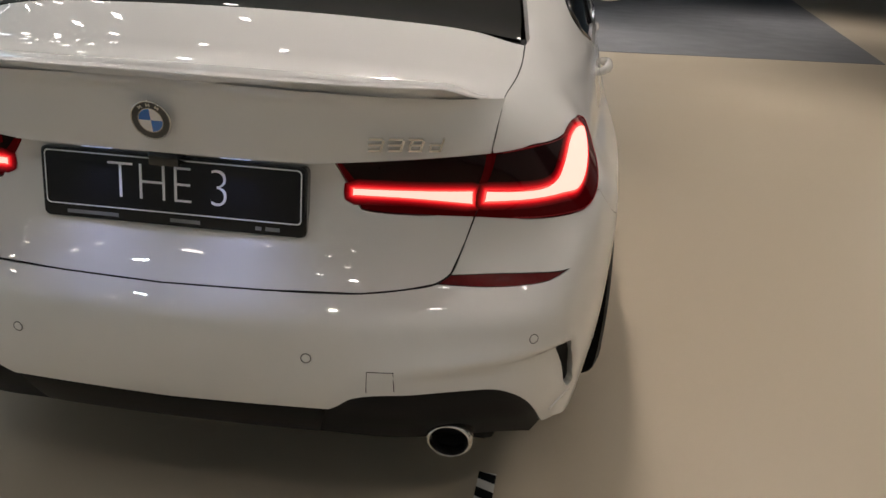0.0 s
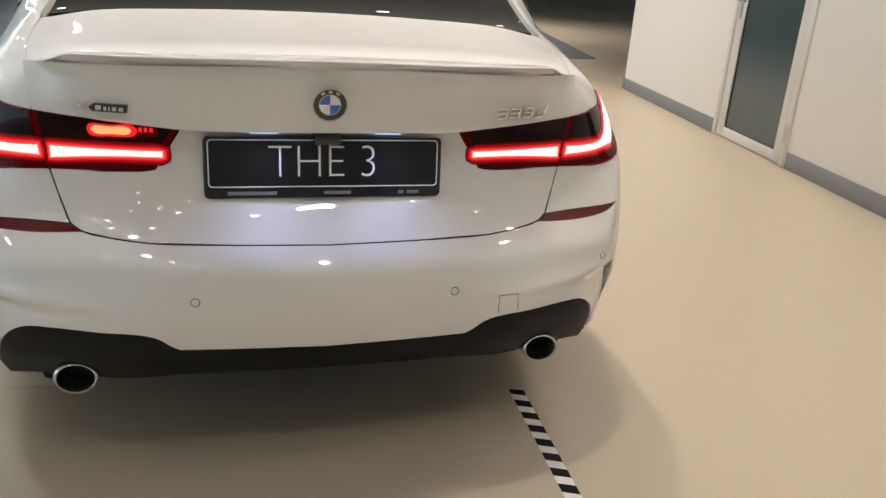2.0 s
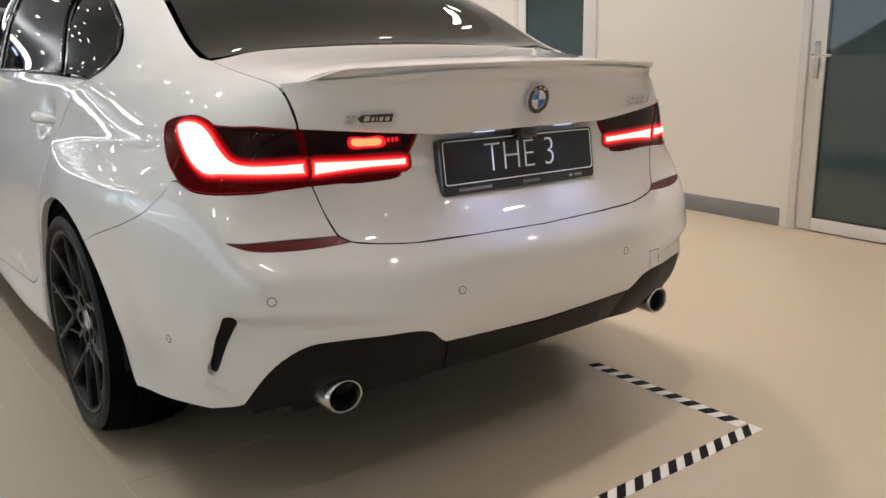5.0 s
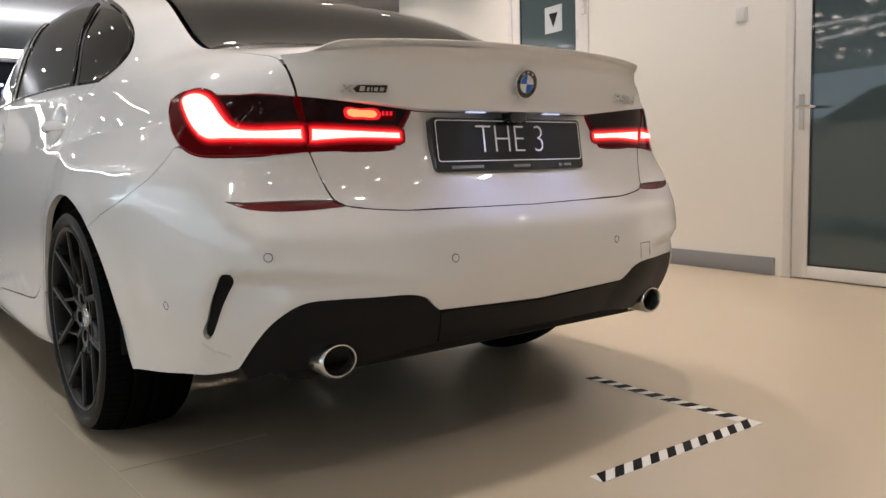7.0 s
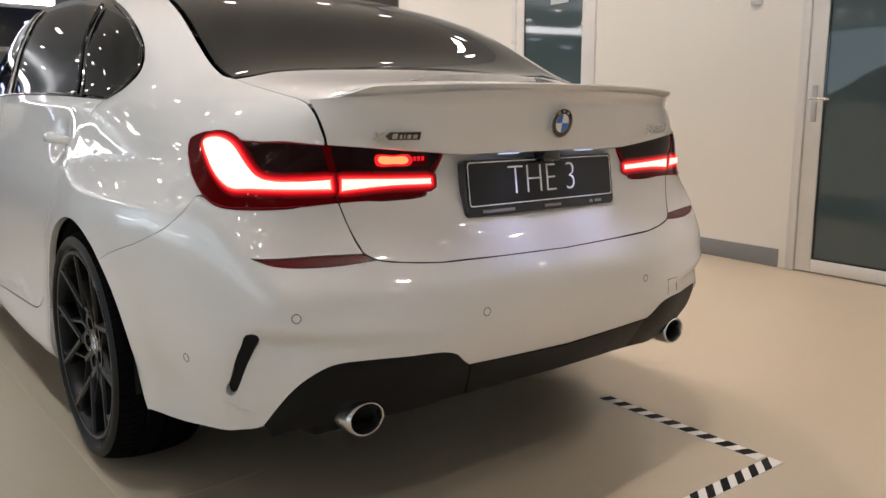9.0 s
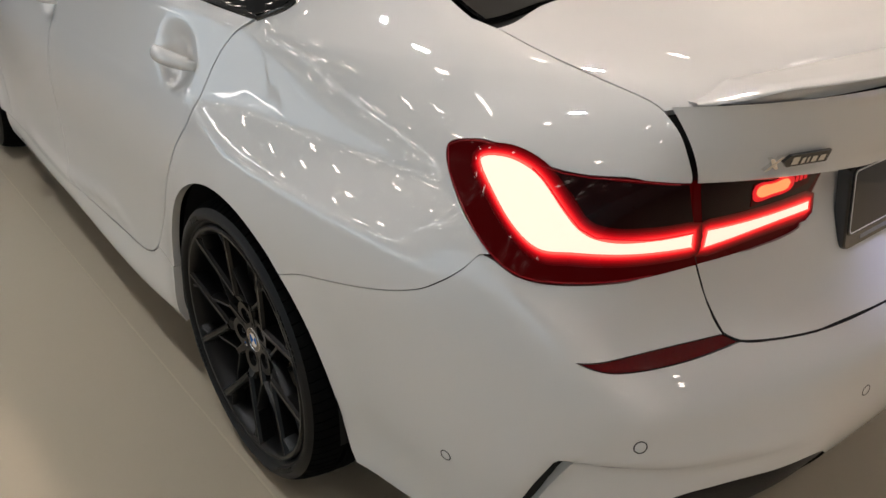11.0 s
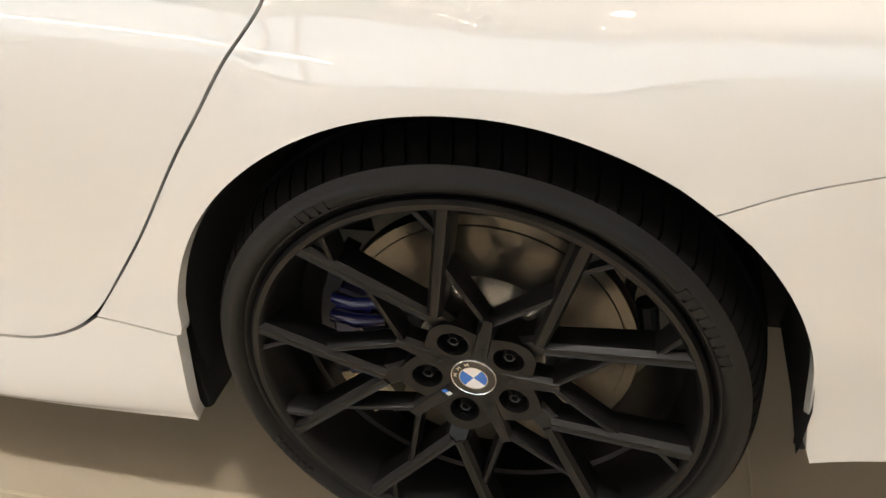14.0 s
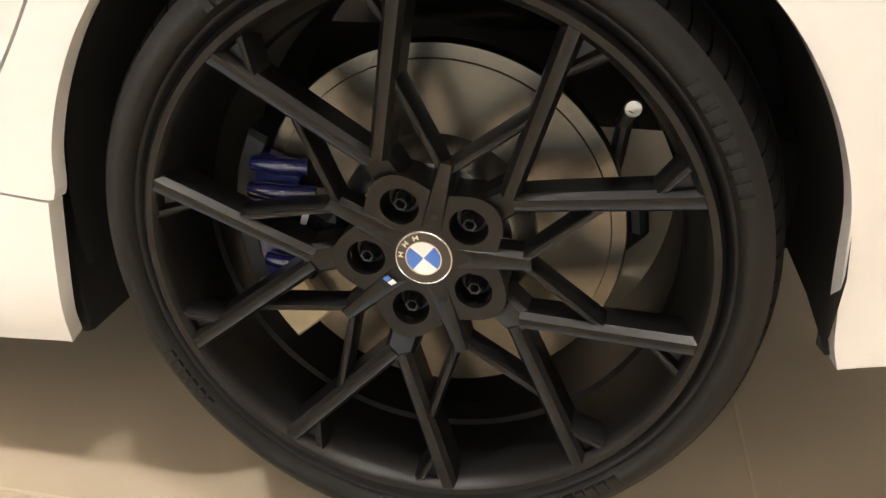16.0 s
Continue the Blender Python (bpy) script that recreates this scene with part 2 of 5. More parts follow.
box(bm, 0.162, 6.0, 4.83, 4.99, 0, CEIL, 0, WALL_M)
part("wall_return", bm, WALL, wall_east)
for s0, s1 in ((DOOR_2[1] + 0.06, DOOR_1[0] - 0.02), (DOOR_1[1] + 0.02, 5.002), (-9.0, DOOR_2[0] - 0.02)):
    sk = wall_box("baseboard", s0, s1, 0, 0.118, SKIRTING, -0.012, -0.001, bevel=0.003)
    tagged(sk, "grey plastic skirting board along the white wall", "skirting", kind="structure")
bm = bmesh.new()
box(bm, 0.0, 6.0, 4.991, 5.003, 0, 0.118, 0.003, WALL_M)
tagged(part("baseboard", bm, SKIRTING), "grey plastic skirting board round the wall corner", "skirting", kind="structure")


def glazed_door(name, span, handle_high_s):
    s0, s1 = span
    door = empty(name, *(WALL_M @ Vector((0, (s0 + s1) / 2, 0))), "white framed door with dark teal glass, closed", "door", "structure")
    f = 0.055
    for a, b, c, d in ((s0, s0 + f, 0, DOOR_TOP), (s1 - f, s1, 0, DOOR_TOP), (s0 + f, s1 - f, DOOR_TOP - f, DOOR_TOP)):
        wall_box("door_frame", a, b, c, d, DOOR_FRAME, -0.015, 0.12, door, bevel=0.004)
    a, b, t = s0 + f + 0.004, s1 - f - 0.004, DOOR_TOP - f - 0.004
    st = 0.105
    for p, q, c, d in ((a, a + st, 0.008, t), (b - st, b, 0.008, t), (a + st, b - st, 0.008, 0.085), (a + st, b - st, t - 0.1, t)):
        wall_box("stile", p, q, c, d, DOOR_FRAME, -0.004, 0.045, door, bevel=0.004)
    for p, q, c, d in ((a + st, a + st + 0.012, 0.085, t - 0.1), (b - st - 0.012, b - st, 0.085, t - 0.1), (a + st, b - st, 0.085, 0.097)):
        wall_box("glazing_bead", p, q, c, d, GLOSS_BLACK, 0.006, 0.03, door)
    wall_box("pane", a + st + 0.012, b - st - 0.012, 0.097, t - 0.1, DOOR_GLASS, 0.012, 0.022, door)
    hs = handle_high_s
    plate = wall_box("handle_plate", hs - 0.018, hs + 0.018, 0.93, 1.15, BRUSHED, -0.012, -0.0045, door, "brushed steel handle plate", 0.003)
    bm = bmesh.new()
    tube(bm, [WALL_M @ Vector(v) for v in ((-0.012, hs, 1.07), (-0.055, hs, 1.07), (-0.06, hs - 0.02, 1.07), (-0.06, hs - 0.13, 1.065))], 0.009)
    part("lever", bm, CHROME, plate)
    for z in (0.25, 2.05):
        bm = bmesh.new()
        hh = s0 + 0.035 if hs > (s0 + s1) / 2 else s1 - 0.035
        box(bm, -0.0185, -0.0155, hh - 0.036, hh + 0.036, z - 0.075, z + 0.075, 0.001, WALL_M)
        for q in (-0.052, 0.0, 0.052):
            box(bm, -0.046, -0.019, hh - 0.021, hh + 0.021, z + q - 0.0235, z + q + 0.0235, 0.006, WALL_M)
        part("hinge", bm, DOOR_FRAME, door, "white lacquered door hinge")
    return door


door_1 = glazed_door("door_1", DOOR_1, DOOR_1[1] - 0.11)
door_2 = glazed_door("door_2", DOOR_2, DOOR_2[1] - 0.115)
bm = bmesh.new()
box(bm, 0.17, 0.2, -1.6, 3.4, 0, 2.6, 0, WALL_M)
tagged(part("wall_behind_doors", bm, DARK_METAL), "dark corridor wall behind the doors", "wall", kind="structure")

sign = empty("door_sign", *(WALL_M @ Vector((0.006, 2.23, 2.03))), "white paper sign with a black triangle on the door glass", "sign")
wall_box("sheet", 2.11, 2.34, 1.90, 2.125, DIMMED_PAPER, 0.008, 0.0115, sign)
bm = bmesh.new()
prism(bm, [(-0.06, 0.05), (0.0, -0.070), (0.06, 0.05)], 0, 0.001, WALL_M @ Matrix.Translation((0.0078, 2.225, 2.015)) @ pose(0, 0, 0, 90, 0, -90))
part("triangle", bm, PLATE_BLACK, sign)

switch = empty("light_switch", *(WALL_M @ Vector((-0.005, 0.275, 1.71))), "white plastic wall switch", "switch")
wall_box("switch_frame", 0.232, 0.318, 1.667, 1.753, DOOR_FRAME, -0.012, -0.0005, switch, bevel=0.003)
wall_box("rocker", 0.245, 0.305, 1.68, 1.74, DOOR_FRAME, -0.017, -0.0125, switch, bevel=0.002)

# far walls close the hall
for name, x0, x1, y0, y1, m in (("wall_north", -16, 16, 29.8, 30, WELL), ("wall_south", -16, 16, -12, -11.8, WALL), ("wall_far_east", 15.8, 16, -11.8, 29.8, WALL)):
    bm = bmesh.new()
    box(bm, x0, x1, y0, y1, 0, CEIL)
    tagged(part(name, bm, m, smooth=0), "plain hall wall", "wall", kind="structure")

# grey floor field with one pointed corner, and the welds of the beige sheet
bm = bmesh.new()
prism(bm, [(-9.0, 7.05), (1.6, 8.2), (4.68, 8.67), (6.4, 19.5), (6.4, 26.0), (-9.0, 26.0)], 0.0, 0.004)
tagged(part("grey_floor_field", bm, CARPET, smooth=0), "dark grey floor field set into the beige floor", "floor", kind="structure")
bm = bmesh.new()
prism(bm, [(-0.9205, 0.45), (-0.9155, 0.45), (-1.0105, 6.0), (-1.0155, 6.0)], 0.0, 0.0012)
prism(bm, [(-0.9155, 0.45), (-0.9205, 0.45), (-0.870, -2.5), (-0.865, -2.5)][::-1], 0.0, 0.0012)
prism(bm, [(-0.915, 0.698), (-0.5, 0.7065), (-0.5, 0.7105), (-0.915, 0.702)], 0.0, 0.0013)
tagged(part("floor_weld", bm, SEAM, smooth=0), "thin welded joint of the beige floor sheet", "floor joint", kind="structure")


def hazard_tape(a, b, width, count, slant):
    """A strip of floor tape with black stripes, from a to b."""
    a, b = Vector(a), Vector(b)
    d = (b - a).normalized()
    n = Vector((-d.y, d.x))
    L = (b - a).length
    tape = empty("floor_tape", *((a + b) / 2), 0, "black and white striped hazard tape stuck on the floor", "tape", group="hazard tape on the floor")
    bm = bmesh.new()
    prism(bm, [tuple(a - n * width / 2), tuple(b - n * width / 2), tuple(b + n * width / 2), tuple(a + n * width / 2)], 0.0, 0.0016)
    part("tape_base", bm, TAPE_WHITE, tape, smooth=0)
    step = L / count
    for i in range(count):
        s0, s1 = i * step, i * step + step * 0.5
        k = slant * width / 2
        cl = lambda s: min(max(s, 0.0), L)
        q = [a + d * cl(s0 - k) - n * width / 2, a + d * cl(s1 - k) - n * width / 2, a + d * cl(s1 + k) + n * width / 2, a + d * cl(s0 + k) + n * width / 2]
        bm = bmesh.new()
        prism(bm, [tuple(p) for p in q], 0.0017, 0.0026)
        part("stripe", bm, TAPE_BLACK, tape, smooth=0)
    return tape


hazard_tape((0.642, 0.480), (0.611, -0.135), 0.046, 9, 0.35)
hazard_tape((-0.040, -0.150), (0.632, -0.168), 0.046, 10, 1.1)

# ---- ceiling lamps ----
SPOTS = [(x, y) for x in np.arange(-12.6, -9.0, 1.35) for y in np.arange(-4.4, 22.0, 1.5)] + [(x, y) for x in np.arange(-9.0, -5.0, 1.2) for y in np.arange(-4.4, 2.0, 1.3)] + [(x, y) for x in np.arange(-8.8, -4.3, 0.88) for y in np.arange(2.2, 12.0, 0.95)] + [(x, y) for x in np.arange(-3.6, -1.7, 1.45) for y in np.arange(-4.4, 13.0, 1.75)] + [(x, y) for x in np.arange(-9.0, -1.7, 1.45) for y in np.arange(14.0, 22.0, 1.6)] + [(x, y) for x in np.arange(-5.6, 3.3, 1.4) for y in np.arange(-10.6, -1.9, 1.42)] + [(0.35, 0.3), (0.3, 1.6), (1.0, 4.3)] + [(2.75, y) for y in (-0.9, 0.6, 2.3, 4.0, 5.7)] + [(2.0, 9.5), (5.0, 12.0), (7.0, 16.0)]
bm = bmesh.new()
prism(bm, [(-0.075, -0.075), (0.075, -0.075), (0.075, 0.075), (-0.075, 0.075)], CEIL - 0.012, CEIL, bevel=0.004)
spot_frame = bpy.data.meshes.new("lamp_frame")
bm.to_mesh(spot_frame)
bm.free()
spot_frame.materials.append(DOOR_FRAME)
bm = bmesh.new()
prism(bm, [(-0.055, -0.055), (0.055, -0.055), (0.055, 0.055), (-0.055, 0.055)], CEIL - 0.018, CEIL - 0.013)
spot_glow = bpy.data.meshes.new("lamp_glow")
bm.to_mesh(spot_glow)
bm.free()
spot_glow.materials.append(SPOT_GLOW)
for i, (x, y) in enumerate(SPOTS):
    x, y = float(x) + 0.25 * math.sin(i * 2.4), float(y) + 0.3 * math.cos(i * 1.7)
    sp = empty("ceiling_spot", x, y, CEIL, "square recessed ceiling spotlight, lit", "ceiling lamp", group="ceiling spotlights")
    for nm, me in (("lamp_frame", spot_frame), ("lamp_glow", spot_glow)):
        o = new(nm, me)
        o.parent = sp
        o.location = (0, 0, -CEIL)

for x, y, w in ((2.75, -1.2, 11), (2.75, 0.6, 11), (2.75, 2.3, 14), (2.75, 4.0, 22), (2.6, 6.0, 42), (0.35, 0.3, 12), (0.35, -2.1, 11.5), (0.30, 1.6, 24), (-1.7, -1.4, 5.5), (-1.5, 0.6, 8), (-1.55, 2.6, 15), (-1.7, 5.2, 9), (1.6, 9.5, 100), (4.6, 12.5, 70)):
    lamp = bpy.data.lights.new("spot_beam", "AREA")
    lamp.shape, lamp.size, lamp.energy, lamp.color, lamp.spread = "SQUARE", 0.12, w, (0.87, 0.95, 1.0) if x < -1 else (1.0, 0.885, 0.815), radians(105)
    o = new("spot_beam", lamp)
    o.location = (x, y, CEIL - 0.03)


def light_strip(points, width=0.055):
    bm = bmesh.new()
    prev = None
    pts = [Vector(p) for p in points]
    for i, p in enumerate(pts):
        d = (pts[min(i + 1, len(pts) - 1)] - pts[max(i - 1, 0)]).normalized()
        n = Vector((-d.y, d.x)) * width / 2
        row = [bm.verts.new((*(p - n), CEIL - 0.01)), bm.verts.new((*(p + n), CEIL - 0.01)), bm.verts.new((*(p + n), CEIL)), bm.verts.new((*(p - n), CEIL))]
        if prev:
            for k in range(4):
                bm.faces.new((prev[k], prev[(k + 1) % 4], row[(k + 1) % 4], row[k]))
        prev = row
    return tagged(part("ceiling_light_strip", bm, STRIP_GLOW), "curved white light strip set into the ceiling", "ceiling lamp")


light_strip([(-8.6 + 1.6 * math.cos(a * math.pi / 20), 14.0 + 7.0 * math.sin(a * math.pi / 20)) for a in range(-12, 22)])
light_strip([(-7.6 - 0.19 * a - 0.004 * a * a, 4.5 + 0.95 * a) for a in range(0, 23)])
# unseen strip, added so that the flank reflects a line like a ceiling loop's
bm = bmesh.new()
box(bm, -14.94, -14.86, 8.0, 29.0, 1.22, 1.30, 0.01)
tagged(part("flank_line_strip", bm, STRIP_GLOW), "added white strip that draws a bright reflected line on the flank", "wall lamp")

# dark glazed gallery front that hangs under the ceiling, with a bright cove above it
gallery = empty("gallery_front", -2.0, 14.2, 2.5, "dark glazed gallery front under a white light cove", "gallery", "structure")
bm = bmesh.new()
box(bm, -8.0, 2.2, 14.0, 14.4, 2.05, 2.12, 0.01)
part("gallery_sill", bm, DOOR_FRAME, gallery)
for i in range(6):
    bm = bmesh.new()
    box(bm, -8.0 + i * 1.7, -6.34 + i * 1.7, 14.1, 14.2, 2.121, 2.78, 0.004)
    part("pane", bm, NIGHT_GLASS, gallery)
bm = bmesh.new()
box(bm, -8.0, 2.2, 14.0, 14.4, 2.781, 2.84, 0.01)
part("gallery_head", bm, DOOR_FRAME, gallery)
bm = bmesh.new()
box(bm, -7.9, 2.1, 14.05, 14.35, 2.842, 2.99)
part("light_cove", bm, STRIP_GLOW, gallery, "white light cove", smooth=0)
for i in range(11):
    bm = bmesh.new()
    x = -7.6 + i * 0.92
    box(bm, x, x + 0.30, 14.03, 14.09, 2.36 + 0.16 * (i % 3), 2.40 + 0.16 * (i % 3), 0.01)
    part("blue_lamp", bm, BLUE_GLOW, gallery)

# assumed, unseen glazed front: posts, rails and a backdrop whose glow cools the flank
facade = empty("assumed_front", -15.0, 9.0, 0, "assumed tall glazed front with grey posts, out of view", "window", "structure")
for i in range(5):
    bm = bmesh.new()
    box(bm, -15.06, -14.94, -11.5 + i * 10.2, -11.44 + i * 10.2, 0, CEIL, 0.01)
    part("window_post", bm, SKIRTING, facade)
for z in (0.0, CEIL - 0.1):
    bm = bmesh.new()
    box(bm, -15.05, -14.95, -11.8, 29.8, z, z + 0.1)
    part("window_rail", bm, SKIRTING, facade)
bm = bmesh.new()
box(bm, -16.0, -15.9, -11.8, 29.8, 0, CEIL)
tagged(part("backdrop", bm, COOL_GLOW, smooth=0), "glowing backdrop added to cool the left flank", "backdrop", kind="structure")


# ---- the car: one smooth skin, from which the panels are cut ----
# Section curves of the left half, from the sill or bumper edge up to the roof; (half width, length from the tail, height).
def section(*rows):
    return np.array(rows, float)


TAIL_MIDDLE = section((0, .17, .25), (0, .078, .41), (0, .052, .48), (0, .042, .56), (0, .052, .625), (0, .125, .69), (0, .197, .80), (0, .212, .90), (0, .165, 1.045), (0, .62, 1.118), (0, 1, 1.318), (0, 1.45, 1.437))
TAIL_INNER = section((.30, .18, .25), (.30, .083, .41), (.30, .062, .48), (.29, .060, .56), (.30, .070, .625), (.30, .134, .69), (.30, .184, .80), (.31, .196, .90), (.30, .185, 1.042), (.28, .622, 1.114), (0.27, 1, 1.313), (0.25, 1.46, 1.432))
TAIL_OUTER = section((.53, .22, .25), (.53, .10, .41), (.53, .077, .48), (.52, .100, .56), (.52, .118, .625), (.53, .172, .69), (.57, .214, .80), (.60, .224, .93), (.575, .26, 1.032), (.52, .63, 1.103), (0.47, 1.02, 1.3), (0.43, 1.48, 1.424))
LIGHT_STATION = section((.70, .27, .25), (.70, .165, .40), (.69, .128, .48), (.71, .166, .57), (.70, .17, .625), (.70, .218, .69), (.71, .265, .80), (.69, .29, .937), (.635, .33, 1.026), (.60, .64, 1.095), (0.55, 1.03, 1.287), (0.51, 1.5, 1.417))
CORNER_STATION = section((.768, .30, .25), (.775, .265, .36), (.79, .245, .46), (.785, .237, .54), (.778, .228, .62), (.775, .250, .70), (.785, .325, .80), (.752, .405, .952), (.695, .44, 1.022), (.648, .66, 1.094), (0.593, 1.03, 1.276), (0.545, 1.52, 1.411))
WING_REAR = section((.825, .45, .25), (.83, .38, .38), (.848, .405, .46), (.85, .39, .55), (0.8466, 0.38, 0.64), (0.8409, 0.378, 0.72), (0.8234, 0.395, 0.82), (0.7859, 0.508, 0.94), (0.74, 0.56, 1.008), (.69, .73, 1.083), (0.64, 1.08, 1.266), (0.575, 1.54, 1.405))
WING_MIDDLE = section((.862, .72, .25), (.872, .70, .38), (.884, .69, .46), (.892, .68, .56), (0.8974, 0.66, 0.65), (0.8876, 0.65, 0.73), (0.855, 0.66, 0.83), (0.8158, 0.74, 0.94), (0.7868, 0.78, 1.002), (.745, .87, 1.075), (0.69, 1.14, 1.256), (0.605, 1.57, 1.4))
AXLE_STATION = section((.892, 1.08, .25), (.905, 1.08, .38), (.911, 1.08, .48), (.914, 1.08, .58), (0.918, 1.08, 0.67), (0.909, 1.08, 0.75), (0.879, 1.08, 0.84), (0.844, 1.08, 0.94), (0.824, 1.09, 1), (.795, 1.11, 1.060), (0.745, 1.26, 1.236), (0.635, 1.64, 1.396))
DOOR_REAR = section((.898, 1.55, .20), (.917, 1.55, .27), (.910, 1.55, .38), (.909, 1.55, .52), (0.917, 1.55, 0.64), (0.915, 1.55, 0.74), (0.894, 1.55, 0.84), (0.869, 1.55, 0.93), (0.854, 1.55, 1), (.834, 1.55, 1.058), (0.77, 1.65, 1.246), (0.657, 1.8, 1.401))
PILLAR_STATION = section((.898, 2.5, .19), (.917, 2.5, .27), (.904, 2.5, .38), (.904, 2.5, .52), (0.9124, 2.5, 0.64), (0.9128, 2.5, 0.74), (0.8964, 2.5, 0.84), (0.8746, 2.5, 0.93), (0.86, 2.5, 1), (.842, 2.5, 1.072), (0.777, 2.48, 1.262), (0.662, 2.4, 1.411))
DOOR_FRONT = section((.89, 3.3, .19), (.90, 3.3, .27), (.889, 3.3, .38), (.89, 3.3, .52), (.897, 3.3, .64), (.899, 3.3, .74), (.895, 3.3, .84), (.878, 3.3, .92), (.855, 3.28, .985), (.815, 3.22, 1.055), (0.71, 2.95, 1.235), (0.6, 2.72, 1.396))
AXLE_FRONT = section((.885, 3.93, .22), (.90, 3.93, .32), (.905, 3.93, .42), (.908, 3.93, .54), (.908, 3.93, .64), (.900, 3.93, .72), (.88, 3.93, .79), (.85, 3.93, .86), (.79, 3.91, .925), (.70, 3.55, 1.03), (.60, 3.15, 1.18), (.52, 2.75, 1.385))
NOSE_OUTER = section((.79, 4.46, .22), (.82, 4.46, .32), (.83, 4.45, .42), (.83, 4.44, .52), (.81, 4.42, .60), (.78, 4.38, .66), (.74, 4.33, .72), (.69, 4.22, .79), (.62, 4.02, .885), (.50, 3.58, 1.035), (.42, 3.2, 1.185), (.38, 2.78, 1.40))
NOSE_MIDDLE = section((0, 4.60, .22), (0, 4.67, .32), (0, 4.68, .42), (0, 4.68, .52), (0, 4.66, .60), (0, 4.63, .67), (0, 4.56, .735), (0, 4.35, .82), (0, 4.05, .915), (0, 3.62, 1.04), (0, 3.2, 1.195), (0, 2.8, 1.413))
SECTIONS = [TAIL_MIDDLE, TAIL_INNER, TAIL_OUTER, LIGHT_STATION, CORNER_STATION, WING_REAR, WING_MIDDLE, AXLE_STATION, DOOR_REAR, PILLAR_STATION, DOOR_FRONT, AXLE_FRONT, NOSE_OUTER, NOSE_MIDDLE]
POLE = np.array((0, 2.2, 1.455))


def hermite(knots, values, q):
    """Cubic interpolation along the first axis, with slopes from the neighbours."""
    h = np.diff(knots)
    s = np.diff(values, axis=0) / h[:, None, None]
    m = np.empty_like(values)
    m[0], m[-1] = s[0], s[-1]
    w = (h[1:] / (h[1:] + h[:-1]))[:, None, None]
    m[1:-1] = w * s[:-1] + (1 - w) * s[1:]
    i = np.clip(np.searchsorted(knots, q) - 1, 0, len(h) - 1)
    hh = h[i][:, None, None]
    t = ((q - knots[i]) / h[i])[:, None, None]
    return (2 * t**3 - 3 * t**2 + 1) * values[i] + (t**3 - 2 * t**2 + t) * hh * m[i] + (-2 * t**3 + 3 * t**2) * values[i + 1] + (t**3 - t**2) * hh * m[i + 1]


def blur(a, axis, times, mirror):
    a = np.moveaxis(a, axis, 0)
    flip = np.array((-1, 1, 1.0))
    for _ in range(times):
        lo = a[1:2] * flip if mirror else 2 * a[:1] - a[1:2]
        hi = a[-2:-1] * flip if mirror else 2 * a[-1:] - a[-2:-1]
        e = np.concatenate((lo, a, hi))
        a = 0.25 * e[:-2] + 0.5 * e[1:-1] + 0.25 * e[2:]
    return np.moveaxis(a, 0, axis)


NU, NV = 560, 400


def crowned(s, k):
    """A row between the deck's edge and the window's foot keeps the deck flat."""
    mid = (s[8] + s[9]) / 2 + np.array((0, 0, 0.004 if k < 6 else 0.0)) + np.array((0.004 if k > 6 else 0.0, 0, 0))
    return np.concatenate((s[:9], mid[None], s[9:], POLE[None]))


cage = np.stack([crowned(s, k) for k, s in enumerate(SECTIONS)])
flip = np.array((-1, 1, 1.0))
cage = np.concatenate((cage[2:0:-1] * flip, cage, cage[-2:-4:-1] * flip))
step_u = np.linalg.norm(np.diff(cage[:, 2:9], axis=0), axis=2).mean(1)
ku = np.concatenate(((0,), np.cumsum(step_u)))
u_lo, u_hi = ku[2], ku[-3]
step_v = np.linalg.norm(np.diff(cage[2:11], axis=1), axis=2).mean(0)
kv = np.concatenate(((0,), np.cumsum(step_v)))
dense = hermite(ku, cage, np.linspace(u_lo, u_hi, NU))
SKIN = np.moveaxis(hermite(kv, np.moveaxis(dense, 1, 0).copy(), np.linspace(0, kv[-1], NV)), 0, 1)
SKIN = blur(blur(SKIN, 0, 11, True), 1, 11, False)
SKIN[0, :, 0] = SKIN[-1, :, 0] = 0


def ease(v, a, b):
    t = np.clip((v - a) / (b - a), 0, 1)
    return t * t * (3 - 2 * t)


# the broad panels are drawn out smooth; the edges of the tail keep their form
calm = blur(blur(SKIN, 0, 44, True), 1, 44, False)
broad = np.maximum(ease(SKIN[..., 1], 0.25, 0.36) * ease(SKIN[..., 2], 1.0, 1.03), ease(SKIN[..., 1], 0.55, 0.85) * ease(SKIN[..., 2], 0.36, 0.46))
SKIN = SKIN + (calm - SKIN) * broad[..., None]
SKIN[0, :, 0] = SKIN[-1, :, 0] = 0


def outward(points):
    n = np.cross(np.gradient(points, axis=1), np.gradient(points, axis=0))
    n /= np.maximum(np.linalg.norm(n, axis=2, keepdims=True), 1e-9)
    return n if n[0, 60, 1] < 0 else -n


# fold of the bumper beside the vents, and the lip round the wheel openings
X_, Y_, Z_ = SKIN[..., 0], SKIN[..., 1], SKIN[..., 2]
crease = np.interp(X_, (0.40, 0.464, 0.58, 0.696, 0.78), (0.514, 0.523, 0.536, 0.549, 0.545))
flank = np.interp(Z_, (0.36, 0.39, 0.54), (0.325, 0.315, 0.238))
dent = 0.030 * (1 - ease(Z_, crease - 0.022, crease + 0.002)) * ease(X_, 0.36, 0.66) * (1 - ease(Y_, flank - 0.015, flank + 0.018)) * (Z_ < 0.6)
dent = dent * (0.45 + 0.55 * ease(Z_, 0.36, 0.50))
